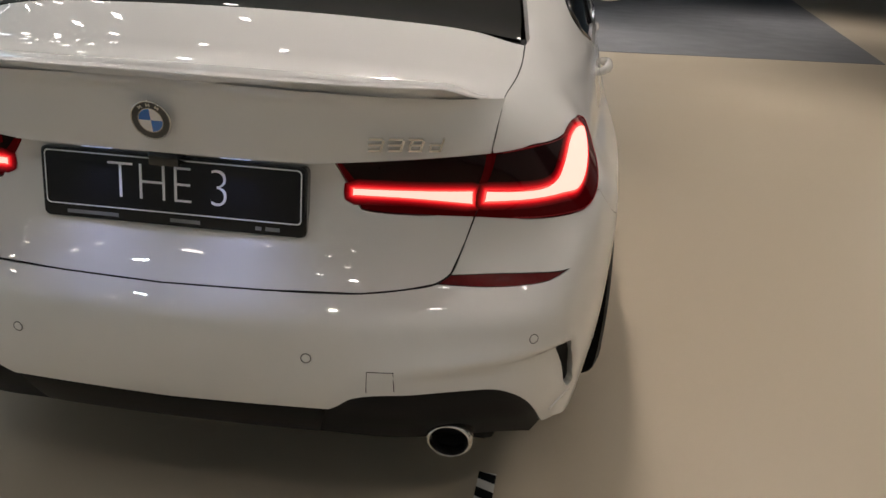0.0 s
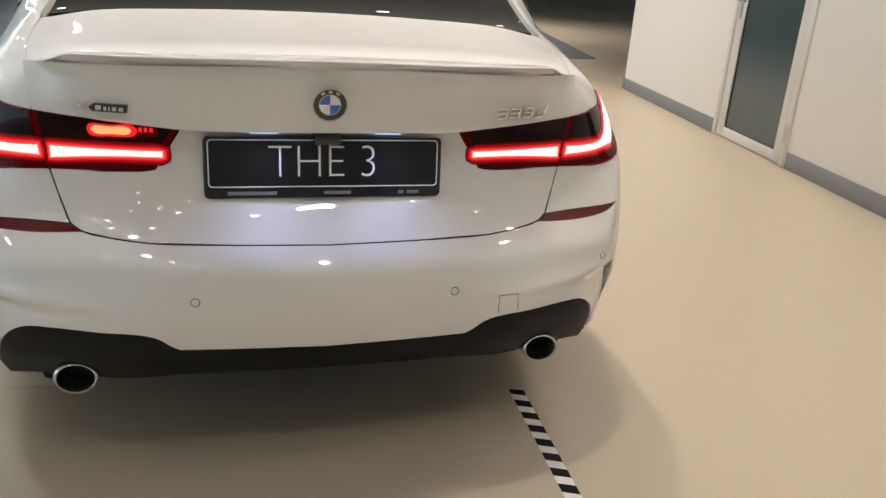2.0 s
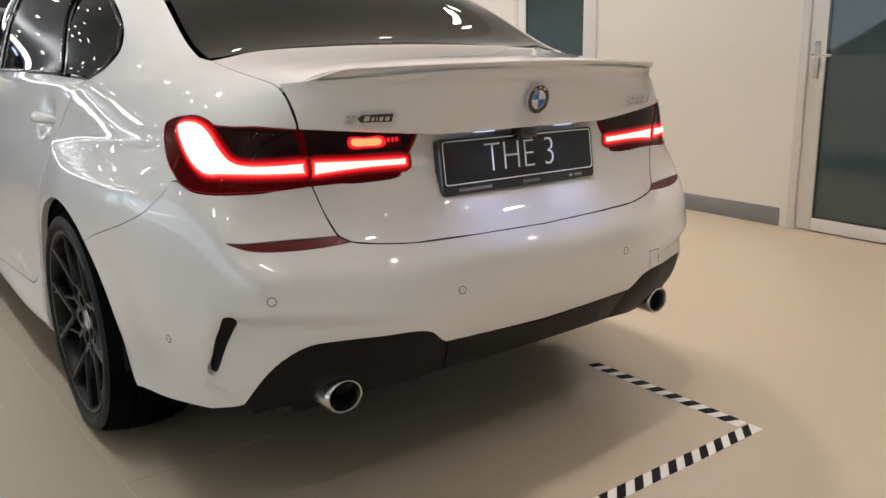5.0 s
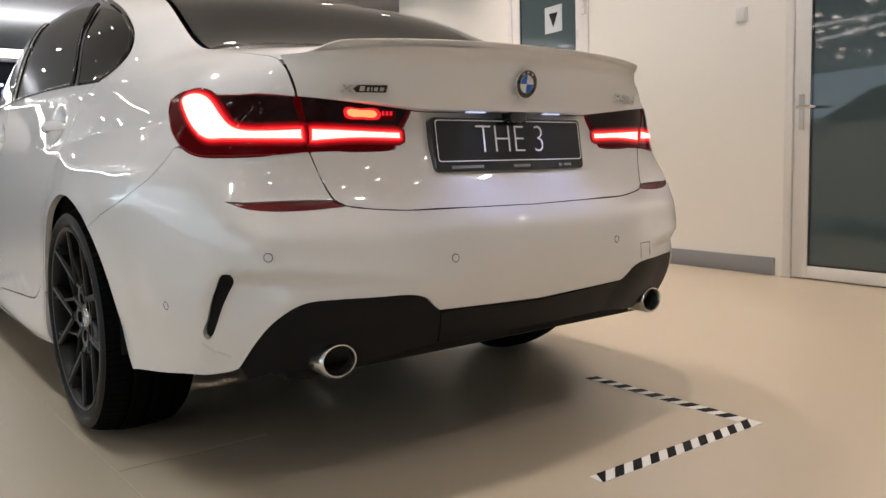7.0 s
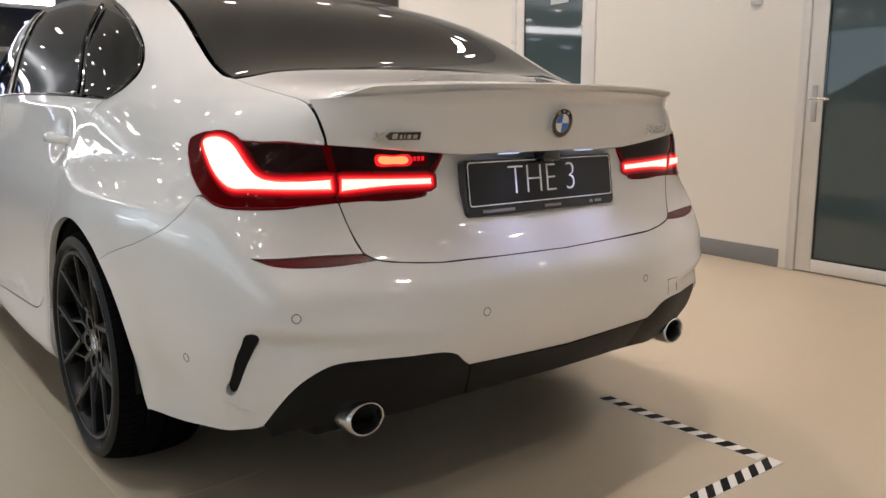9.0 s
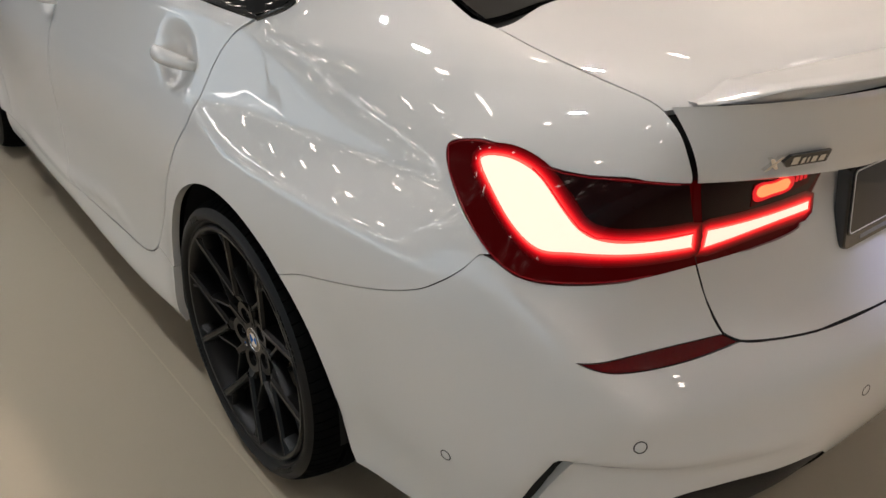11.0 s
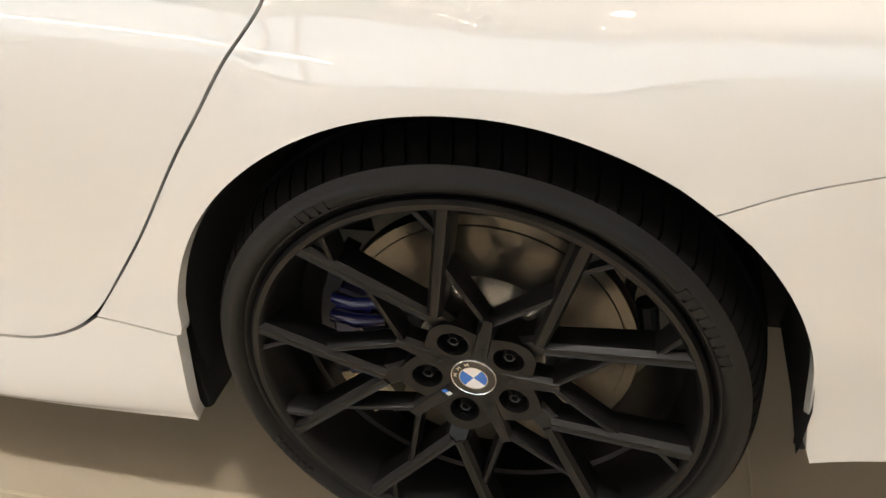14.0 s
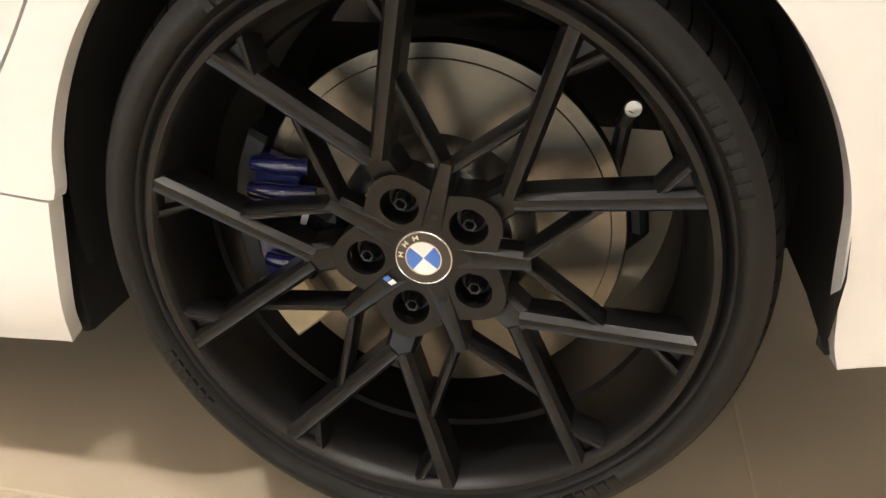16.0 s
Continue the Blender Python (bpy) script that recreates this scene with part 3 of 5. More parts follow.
for hy in (1.362, 2.36):
    dent = dent + 0.016 * np.exp(-((((Y_ - hy) / 0.066) ** 2 + ((Z_ - 0.925) / 0.050) ** 2) ** 1.6)) * (X_ > 0.7)
lip = 0.0
for cy in (1.079, 3.930):
    rr = np.hypot(Y_ - cy, Z_ - 0.345)
    lip = lip + 0.006 * np.exp(-((rr - 0.362) / 0.055) ** 2) * (Z_ < 0.9)
# haunch: a sloping teardrop surface between two soft edges, from the door seam back to the tail light
edge_low = np.interp(Y_, (0.36, 0.60, 0.80, 0.97, 1.08, 1.20, 1.26), (0.776, 0.784, 0.784, 0.786, 0.795, 0.825, 0.850))
edge_high = np.interp(Y_, (0.36, 0.53, 0.80, 0.96, 1.06, 1.20, 1.26), (0.897, 0.892, 0.888, 0.886, 0.881, 0.864, 0.854))
rise = 0.115 * (edge_high - edge_low) * ease(Y_, 0.40, 0.56) * (X_ > 0.6)
below, above = (Z_ - (edge_low - 0.13)) / 0.13, (edge_high + 0.14 - Z_) / 0.14
haunch = np.where(Z_ < edge_low, np.clip(below, 0, 1), np.where(Z_ > edge_high, -np.clip(above, 0, 1), 1 - 2 * (Z_ - edge_low) / np.maximum(edge_high - edge_low, 0.004))) * rise
wedge = np.interp(Y_, (1.60, 1.75, 1.93, 2.12, 2.27, 2.47, 3.2), (0.335, 0.350, 0.384, 0.368, 0.348, 0.318, 0.30))
ridge = 0.0075 * np.exp(-((Z_ - wedge) / 0.016) ** 2) * ease(Y_, 1.72, 2.05) * (1 - ease(Y_, 2.9, 3.2)) * (X_ > 0.8)
SKIN = SKIN + outward(SKIN) * (lip + ridge + haunch - dent)[..., None]
SKIN = blur(blur(SKIN, 0, 2, True), 1, 1, False)
SKIN[0, :, 0] = SKIN[-1, :, 0] = 0
SU, SV = (u_hi - u_lo) / (NU - 1), kv[-1] / (NV - 1)
DU, DV = np.gradient(SKIN, axis=0) / SU, np.gradient(SKIN, axis=1) / SV
DU[0, :, 1:] = DU[-1, :, 1:] = 0
NORMAL = np.cross(DV, DU)
NORMAL /= np.maximum(np.linalg.norm(NORMAL, axis=2, keepdims=True), 1e-9)
if NORMAL[0, 60, 1] > 0:
    NORMAL = -NORMAL


def sample(grid, uv):
    """The grid's value at places (u, v) in metres of the skin's own net."""
    a = np.clip(uv[:, 0] / SU, 0, NU - 1.001)
    b = np.clip(uv[:, 1] / SV, 0, NV - 1.001)
    i, j = a.astype(int), b.astype(int)
    s, t = (a - i)[:, None], (b - j)[:, None]
    return (1 - s) * (1 - t) * grid[i, j] + s * (1 - t) * grid[i + 1, j] + (1 - s) * t * grid[i, j + 1] + s * t * grid[i + 1, j + 1]


def snap(p, free="", vmax=None):
    """The place on the net that lies nearest to a point; free: an axis that may differ."""
    w = np.array([0.05 if c in free else 1.0 for c in "xyz"])
    d = (((SKIN - np.array(p)) * w) ** 2).sum(2)
    i, j = np.unravel_index(int(np.argmin(d)), d.shape)
    uv = np.array([[i * SU, j * SV]])
    for _ in range(4):
        r = (np.array(p) - sample(SKIN, uv)[0]) * w
        J = np.stack((sample(DU, uv)[0] * w, sample(DV, uv)[0] * w), 1)
        step = np.linalg.lstsq(J, r, rcond=None)[0]
        uv = np.clip(uv + np.clip(step, -0.02, 0.02), 0, ((NU - 1) * SU, (NV - 1) * SV))
    if p[0] == 0 and "x" not in free:
        uv[0, 0] = 0.0 if p[1] < 2.2 else (NU - 1) * SU
    return uv[0]


def loop_uv(points, spacing=0.010):
    """A closed line on the net through points; a fourth value of 1 marks a sharp corner, and the line is rounded between corners."""
    uv = np.array([snap(p[:3], "x" if len(p) > 4 else "") for p in points])
    hard = [len(p) > 3 and p[3] == 1 for p in points]
    n = len(uv)
    out = []
    for i in range(n):
        p0, p1, p2, p3 = uv[i - 1], uv[i], uv[(i + 1) % n], uv[(i + 2) % n]
        d = np.linalg.norm(p2 - p1)
        if d < 1e-6:
            continue
        k = max(1, int(round(d / spacing)))
        d0, d2 = np.linalg.norm(p1 - p0), np.linalg.norm(p3 - p2)
        t1 = (p2 - p1) if hard[i] else ((p1 - p0) / max(d0, 1e-6) * d + (p2 - p1)) * 0.5
        t2 = (p2 - p1) if hard[(i + 1) % n] else ((p3 - p2) / max(d2, 1e-6) * d + (p2 - p1)) * 0.5
        for s in range(k):
            t = s / k
            out.append((2 * t**3 - 3 * t**2 + 1) * p1 + (t**3 - 2 * t**2 + t) * t1 + (-2 * t**3 + 3 * t**2) * p2 + (t**3 - t**2) * t2)
    out = np.array(out)
    out[:, 0] = np.clip(out[:, 0], 0, (NU - 1) * SU)
    area = 0.5 * np.sum(out[:, 0] * np.roll(out[:, 1], -1) - np.roll(out[:, 0], -1) * out[:, 1])
    return out if area > 0 else out[::-1]


def inside(poly, pts):
    x, y = pts[:, 0:1], pts[:, 1:2]
    x0, y0 = poly[:, 0], poly[:, 1]
    x1, y1 = np.roll(x0, -1), np.roll(y0, -1)
    with np.errstate(divide="ignore", invalid="ignore"):
        hit = ((y0 > y) != (y1 > y)) & (x < (x1 - x0) * (y - y0) / (y1 - y0) + x0)
    return hit.sum(1) % 2 == 1


def away(poly, pts):
    """The distance of each point from the outline."""
    best = np.full(len(pts), 1e9)
    a, b = poly, np.roll(poly, -1, axis=0)
    ab = b - a
    L = np.maximum((ab**2).sum(1), 1e-12)
    for k in range(0, len(pts), 2000):
        q = pts[k:k + 2000]
        t = np.clip(((q[:, None] - a) * ab).sum(2) / L, 0, 1)
        best[k:k + 2000] = np.sqrt((((q[:, None] - a - t[..., None] * ab)) ** 2).sum(2).min(1))
    return best


def inset(poly, gap):
    """Moves an outline inwards on the skin by a gap in metres, except on the car's middle line."""
    P, N = sample(SKIN, poly), sample(NORMAL, poly)
    du, dv = sample(DU, poly), sample(DV, poly)
    tang = np.roll(P, -1, axis=0) - np.roll(P, 1, axis=0)
    tang /= np.maximum(np.linalg.norm(tang, axis=1, keepdims=True), 1e-9)
    d = np.roll(poly, -1, axis=0) - np.roll(poly, 1, axis=0)
    inward = np.stack((-d[:, 1], d[:, 0]), 1)
    inward /= np.maximum(np.linalg.norm(inward, axis=1, keepdims=True), 1e-9)
    real = np.linalg.norm(du * inward[:, :1] + dv * inward[:, 1:], axis=1, keepdims=True)
    out = poly + inward * gap / np.maximum(real, 0.2)
    mid = (poly[:, 0] < 1e-5) | (poly[:, 0] > (NU - 1) * SU - 1e-5)
    out[mid, 0] = poly[mid, 0]
    return out


ARCHES = ((1.079, 0.345, 0.368), (3.930, 0.345, 0.368))   # centre along the car, centre height, height of the opening
from mathutils.geometry import delaunay_2d_cdt


def panel_data(points, holes=(), gap=0.002, depth=0.014, lift=0.0, spacing=0.016, edge=0.010):
    """Vertices, normals and faces of a panel on the left half."""
    poly = inset(loop_uv(points, edge), gap)
    cuts = [inset(loop_uv(h, edge), -gap) for h in holes]
    lo, hi = poly.min(0), poly.max(0)
    gx, gy = np.arange(lo[0], hi[0], spacing), np.arange(lo[1], hi[1], spacing * 0.87)
    grid = np.array([(x + (spacing / 2 if r % 2 else 0), y) for r, y in enumerate(gy) for x in gx])
    if len(grid):
        grid = grid[inside(poly, grid)]
    if len(grid):
        grid = grid[away(poly, grid) > spacing * 0.45]
    for c in cuts:
        if len(grid):
            grid = grid[~inside(c, grid)]
        if len(grid):
            grid = grid[away(c, grid) > spacing * 0.45]
    rims = [poly, *cuts]
    pts = np.concatenate((*rims, grid)) if len(grid) else np.concatenate(rims)
    edges, base = [], 0
    for r in rims:
        edges += [(base + i, base + (i + 1) % len(r)) for i in range(len(r))]
        base += len(r)
    vs, _, fs, _, _, _ = delaunay_2d_cdt([Vector(p) for p in pts], edges, [], 0, 1e-7)
    uv = np.array([tuple(v) for v in vs])
    fs = np.array([f for f in fs if len(f) == 3])
    cen = uv[fs].mean(1)
    keep = inside(poly, cen)
    for c in cuts:
        keep &= ~inside(c, cen)
    fs = fs[keep]
    P, N = sample(SKIN, uv), sample(NORMAL, uv)
    if lift:
        P = P + N * lift
    # flange: the edge turned inwards
    tri = P[fs]
    good = (np.cross(tri[:, 1] - tri[:, 0], tri[:, 2] - tri[:, 0]) * N[fs[:, 0]]).sum(1) > 0
    fs = np.where(good[:, None], fs, fs[:, ::-1])
    V, NN, F = [*P], [*N], [tuple(f) for f in fs]
    count = {}
    for a, b, c in fs:
        for e in ((a, b), (b, c), (c, a)):
            count[e] = 1
    for a, b in [e for e in count if (e[1], e[0]) not in count]:
        if uv[a, 0] < 1e-4 and uv[b, 0] < 1e-4 or min(uv[a, 0], uv[b, 0]) > (NU - 1) * SU - 1e-4:
            continue
        t = P[b] - P[a]
        side = np.cross(t, N[a])
        side /= max(np.linalg.norm(side), 1e-9)
        k = len(V)
        V += [P[a], P[b], P[b] - N[b] * depth, P[a] - N[a] * depth]
        NN += [side] * 4
        F += [(k + 1, k, k + 3, k + 2)]
    return np.array(V), np.array(NN), F


def panel(name, points, mat, parent, side=0, label="", **kw):
    """A body panel; side -1 is the left, 1 the right, 0 one panel over both halves."""
    V, N, F = panel_data(points, **kw)
    left, right = np.array((-1, 1, 1.0)), np.array((1, 1, 1.0))
    verts, norms, faces = [], [], []
    for m in ((left,) if side < 0 else (right,) if side > 0 else (left, right)):
        k = len(verts)
        verts += [tuple(v) for v in V * m]
        norms += [tuple(v) for v in N * m]
        faces += [tuple(k + i for i in (f if m[0] > 0 else f[::-1])) for f in F]
    mesh = bpy.data.meshes.new(name)
    mesh.from_pydata(verts, [], faces)
    mesh.polygons.foreach_set("use_smooth", [True] * len(faces))
    mesh.normals_split_custom_set_from_vertices(norms)
    return link_mesh(name, mesh, mat, parent, label)


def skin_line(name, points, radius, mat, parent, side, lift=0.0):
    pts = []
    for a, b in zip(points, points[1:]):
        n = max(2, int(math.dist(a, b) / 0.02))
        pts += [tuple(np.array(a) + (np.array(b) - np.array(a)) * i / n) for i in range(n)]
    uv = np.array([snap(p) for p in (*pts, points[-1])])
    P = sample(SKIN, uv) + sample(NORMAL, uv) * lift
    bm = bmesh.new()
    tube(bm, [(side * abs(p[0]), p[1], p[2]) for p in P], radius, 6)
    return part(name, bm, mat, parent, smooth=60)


car = empty("saloon_car", 0, 2.3, 0, "white four-door saloon car with black wheels, rear lights lit", "car")

# lines that neighbouring panels share, from the tail forwards
LID_SIDE = [(.622, .27, 1.024, 1), (.612, .24, .985), (.605, .222, .931), (.596, .22, .87), (.578, .219, .803), (.562, .20, .745), (.543, .177, .696)]
LID_LOW = [(.517, .167, .677), (.46, .145, .668), (.38, .12, .664), (.20, .095, .666), (0, .085, .667, 1)]
LIGHT_TOP_IN = [(.309, .19, .902, 1), (.38, .19, .910), (.50, .20, .922), (.605, .222, .931, 1)]
LIGHT_TOP_OUT = [(.605, .222, .931, 1), (.67, .28, .935), (.722, .345, .937), (.742, .39, .945), (.757, .435, .958), (.775, .48, .961), (.794, .518, .948)]
LIGHT_FRONT = [(.803, .499, .912), (.815, .435, .862), (.815, .385, .827), (.800, .345, .804)]
LIGHT_LOW_OUT = [(.76, .305, .795), (.68, .255, .796), (.578, .219, .803, 1)]
LIGHT_LOW_IN = [(.578, .219, .803, 1), (.47, .19, .806), (.385, .172, .811)]
BUMPER_SEAM = [(.822, .396, .823), (.839, .418, .794), (.850, .442, .772), (.861, .475, .749), (.871, .520, .730), (.884, .592, .706), (.896, .684, .681), (.906, .781, .654), (.911, .846, .628, 1)]


def arc(a0, a1, n, which=0, grow=0.0, x=0.905):
    """Points of a wheel arch between two angles; 0 degrees is forwards, 90 up."""
    cy, cz, r = ARCHES[which]
    wide = lambda a: 1.004 if math.cos(radians(a)) > 0 else 0.997
    return [(x, cy + (r * wide(a) + grow) * math.cos(radians(a)), cz + (r + grow) * math.sin(radians(a))) for a in np.linspace(a0, a1, n)]


ARCH_REAR = arc(130, 174, 7)[1:] + [(.903, .706, .335), (.893, .698, .290)]
BUMPER_FOOT = [(.868, .692, .264, 1), (.820, .47, .294), (.768, .258, .317, 1), (.745, .215, .376), (.715, .16, .436), (.667, .105, .474), (.60, .085, .480), (.50, .07, .476), (.404, .05, .469), (.372, .055, .458), (.345, .06, .433), (.328, .065, .421, 1), (0, .07, .412, 1)]
REFLECTOR_LINE = [(.512, .165, .678, 1), (.543, .177, .695, 1), (.65, .205, .698), (.775, .247, .703, 1), (.735, .235, .680), (.70, .222, .671), (.60, .19, .668)]
VENT_LINE = [(.790, .250, .541), (.777, .231, .541), (.777, .247, .50), (.800, .293, .410), (.807, .314, .390), (.812, .318, .397), (.808, .297, .438), (.794, .267, .513)]

bumper = panel("rear_bumper", [*LID_LOW[::-1], *LID_SIDE[:3:-1], *LIGHT_LOW_OUT[::-1][1:], LIGHT_FRONT[3], *BUMPER_SEAM, *ARCH_REAR, *BUMPER_FOOT],
               PAINT, car, holes=(REFLECTOR_LINE, VENT_LINE), depth=0.02, gap=0.0011)
for side in (-1, 1):
    panel("reflector", REFLECTOR_LINE, REFLECTOR, bumper, side, "dark red reflector strip", lift=-0.002, gap=0.001, spacing=0.01)
    panel("vent_slot", VENT_LINE, GLOSS_BLACK, bumper, side, "black vertical vent slot", lift=-0.018, gap=-0.003, spacing=0.01)

# boot lid: lower part with the plate recess, upper part that overhangs it, deck and lip
lid = panel("boot_lid", [(0, .085, .667, 1), *LID_LOW[::-1][1:], *LID_SIDE[:3:-1], *LIGHT_LOW_IN[1:], (.366, .172, .814, 1), (.335, .18, .86), *LIGHT_TOP_IN[:1], (0, .19, .90, 1)], PAINT, car, depth=0.016, gap=0.0026)
panel("deck", [(0, .155, 1.05, 1), (.30, .18, 1.043), (.50, .215, 1.035), (.622, .27, 1.024, 1), (.636, .40, 1.05), (.640, .58, 1.083, 1), (.52, .60, 1.098), (.28, .60, 1.108), (0, .60, 1.112, 1)], PAINT, lid, depth=0.014)

DECK_EDGE = lambda X: (0.158 + 0.10 * (X / 0.6) ** 2.4, 1.049 - 0.020 * (X / 0.6) ** 2)


def lid_band(mat):
    """The upper band of the lid, from the overhang above the plate to the lip, and the lip itself."""
    xs = np.linspace(0, 0.6005, 40)
    prof = np.linspace(0, 1, 14)
    bm = bmesh.new()
    rows = []
    for s in (-1, 1):
        grid = []
        for X in xs:
            k = X / 0.6035
            z0 = 0.9015 + 0.0305 * max(0, (X - .28) / .326) if X > .28 else 0.9015
            y0 = 0.142 + 0.004 * k + (0.2215 - 0.146) * k ** 3.2
            y1, z1 = 0.093 + 0.175 * k ** 3.8, 1.049 - 0.025 * k ** 2
            col = [(y0 + 0.05 * (1 - k ** 2), z0 - 0.002), (y0 + 0.008 * (1 - k * k), z0 - 0.002), (y0, z0)]
            for t in prof[1:]:
                bow = 0.010 * math.sin(math.pi * t) * (1 - 0.5 * k)
                flare = 0.018 * max(0.0, (t - 0.78) / 0.22) ** 2
                tt = t + (t ** 1.75 - t) * k ** 4
                col.append((y0 + (y1 - y0) * tt + (0.004 - bow * (1 - t) - flare + 0.012 * t) * (1 - k ** 4), z0 + (z1 - z0) * t))
            grid.append([bm.verts.new((s * (X + k ** 3 * (0.009 * max(0.0, (z - z0) / (z1 - z0)) + 0.008 * max(0.0, (z - z0) / (z1 - z0)) ** 2)), y, z)) for y, z in col])
        for a, b in zip(grid, grid[1:]):
            for i in range(len(a) - 1):
                f = (a[i], b[i], b[i + 1], a[i + 1])
                bm.faces.new(f)
    bmesh.ops.remove_doubles(bm, verts=bm.verts, dist=1e-5)
    return part("lid_band", bm, mat, lid, smooth=40)


lid_band(PAINT)


def lip_spoiler(mat):
    """A blade along the rear edge of the deck that overhangs the band, with rounded ends."""
    bm = bmesh.new()
    cols = []
    for X in np.concatenate((np.linspace(-0.584, -0.506, 15)[:-1], np.linspace(-0.506, 0.506, 61), np.linspace(0.506, 0.584, 15)[1:])):
        a = abs(X)
        kb = a / 0.6035
        yb, zb = 0.093 + 0.175 * kb ** 3.8, 1.049 - 0.025 * kb ** 2
        end = max(0.0, (a - 0.506) / 0.078)
        fade = end * end * (3 - 2 * end)
        y1 = 0.082 + 0.102 * (a / 0.55) ** 2.9
        y1 += (yb - 0.001 - y1) * fade
        z1 = 1.047 - 0.009 * (a / 0.55) ** 2
        z1 += (zb - z1) * fade
        yd, zd = DECK_EDGE(a)
        h = (0.017 - 0.003 * (a / 0.55) ** 2) * (1 - 0.9 * fade)
        yt = max(yd + 0.035 - 0.015 * fade, y1 + 0.09 - 0.06 * fade)
        zt = zd + (0.005 + 0.155 * (yt - yd)) * (1 - fade) - 0.004 * fade
        low = z1
        ring = [(yb + 0.022, zb - 0.006), (max(yb - 0.001, y1 + 0.013), zb - 0.001), (y1 + 0.011, low + 0.0005), (y1 + 0.007, low + h * 0.36), (y1 + 0.0035, low + h * 0.62), (y1 + 0.0005, low + h - 0.0032), (y1 + 0.001, low + h - 0.0012), (y1 + 0.005, low + h)]
        for t in (0.3, 0.6, 0.85, 1.0):
            ring.append((y1 + 0.008 + (yt - y1 - 0.008) * t, low + h + (zt - low - h) * (t * 0.75 + 0.25 * t * t)))
        ring.append((yt + 0.03, zt - 0.006))
        cols.append([bm.verts.new((X, y, z)) for y, z in ring])
    for a, b in zip(cols, cols[1:]):
        for i in range(len(a) - 1):
            bm.faces.new((a[i], b[i], b[i + 1], a[i + 1]))
    bm.faces.new(cols[0])
    bm.faces.new(list(reversed(cols[-1])))
    return part("lip_spoiler", bm, mat, lid, smooth=50)


lip_spoiler(PAINT)

# tail lights: outer pieces on the wings, inner pieces on the lid
OUTER = [*LIGHT_TOP_OUT, *LIGHT_FRONT, *LIGHT_LOW_OUT]
INNER = [*LIGHT_TOP_IN, *LIGHT_LOW_IN, (.366, .172, .814, 1), (.335, .18, .86)]
L_BAR = [(.780, .450, .936), (.760, .418, .946), (.746, .378, .936), (.742, .360, .925), (.735, .325, .891), (.727, .304, .870), (.715, .287, .860), (.653, .243, .856), (.595, .222, .858, 1), (.593, .221, .834, 1), (.66, .246, .835), (.74, .302, .837), (.771, .336, .839), (.784, .371, .863), (.786, .408, .897)]
I_BAR = [(.572, .215, .857, 1), (.452, .199, .852), (.347, .195, .848, 1), (.347, .193, .834, 1), (.448, .198, .836), (.573, .216, .830, 1)]


SMOKE_OUT = [(.733, .353, .933), (.68, .278, .932), (.609, .229, .927, 1), (.594, .221, .864, 1), (.654, .244, .866), (.707, .281, .869), (.718, .298, .882), (.725, .325, .913)]
SMOKE_IN = [(.592, .222, .926, 1), (.476, .203, .921), (.317, .195, .905, 1), (.350, .196, .864, 1), (.48, .201, .862), (.580, .218, .864, 1)]


def grow(points, k):
    """The same outline, a little smaller or larger about its own middle line."""
    c = np.array([p[:3] for p in points])
    uv = inset(loop_uv(points, 0.012), k)
    return [tuple(p) for p in sample(SKIN, uv)]


for side in (-1, 1):
    outer = panel("tail_light", OUTER, LENS, car, side, "dark red tail light lens with a lit L-shaped bar", lift=0.002, gap=0.0015, spacing=0.012, edge=0.008)
    inner = panel("tail_light", INNER, LENS, lid, side, "dark red inner tail light lens with a lit bar", lift=0.001, gap=0.0015, spacing=0.012, edge=0.008)
    panel("smoked_field", SMOKE_OUT, SMOKED, outer, side, "smoked dark lens field", lift=0.0028, gap=0.0, depth=0.001, spacing=0.012, edge=0.006)
    panel("smoked_field", SMOKE_IN, SMOKED, inner, side, "smoked dark lens field", lift=0.0018, gap=0.0, depth=0.001, spacing=0.012, edge=0.006)
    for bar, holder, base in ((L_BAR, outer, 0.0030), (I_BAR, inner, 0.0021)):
        # nested bands imitate the halo fading away from the bar
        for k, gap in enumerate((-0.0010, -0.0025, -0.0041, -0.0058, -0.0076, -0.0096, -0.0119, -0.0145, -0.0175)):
            panel("halo_band", bar, HALO_STEPS[k], holder, side, lift=base + 0.0002 * (9 - k), gap=gap, depth=0.0002, spacing=0.014, edge=0.006)
    panel("lit_bar", L_BAR, LIT_CORE, outer, side, "glowing red-white L-shaped light bar", lift=0.0054, gap=0.0025, depth=0.001, spacing=0.012, edge=0.006)
    panel("lit_bar", I_BAR, LIT_BAR, inner, side, "glowing red-white light bar", lift=0.0044, gap=0.0015, depth=0.001, spacing=0.012, edge=0.006)
    # black tubes laid in the lid seams draw the shade of the open gap
    skin_line("lid_gap_shade", [p[:3] for p in LID_SIDE[3:]] + [p[:3] for p in LID_LOW], 0.0021, GAP, lid, side, -0.0012)
    skin_line("lid_gap_shade", [p[:3] for p in LID_SIDE[:3]], 0.0013, GAP, lid, side, -0.0012)
    rim_line = grow(OUTER, 0.0035)
    skin_line("lit_lens_edge", [p for p in rim_line[::3] if p[0] > 0.618], 0.0009, EDGE_GLOW, outer, side, 0.0030)
    skin_line("lit_lens_edge", [p[:3] for p in L_BAR[2:9]], 0.0012, LIT_EDGE, outer, side, 0.0052)
fog = panel("fog_lamp", [(.355, .19, .878, 1), (.355, .19, .900, 1), (.495, .195, .908, 1), (.495, .195, .874, 1)], LENS, lid, -1, "red rear fog lamp, lit", lift=0.0026, gap=0.0, depth=0.001, spacing=0.012, edge=0.006)
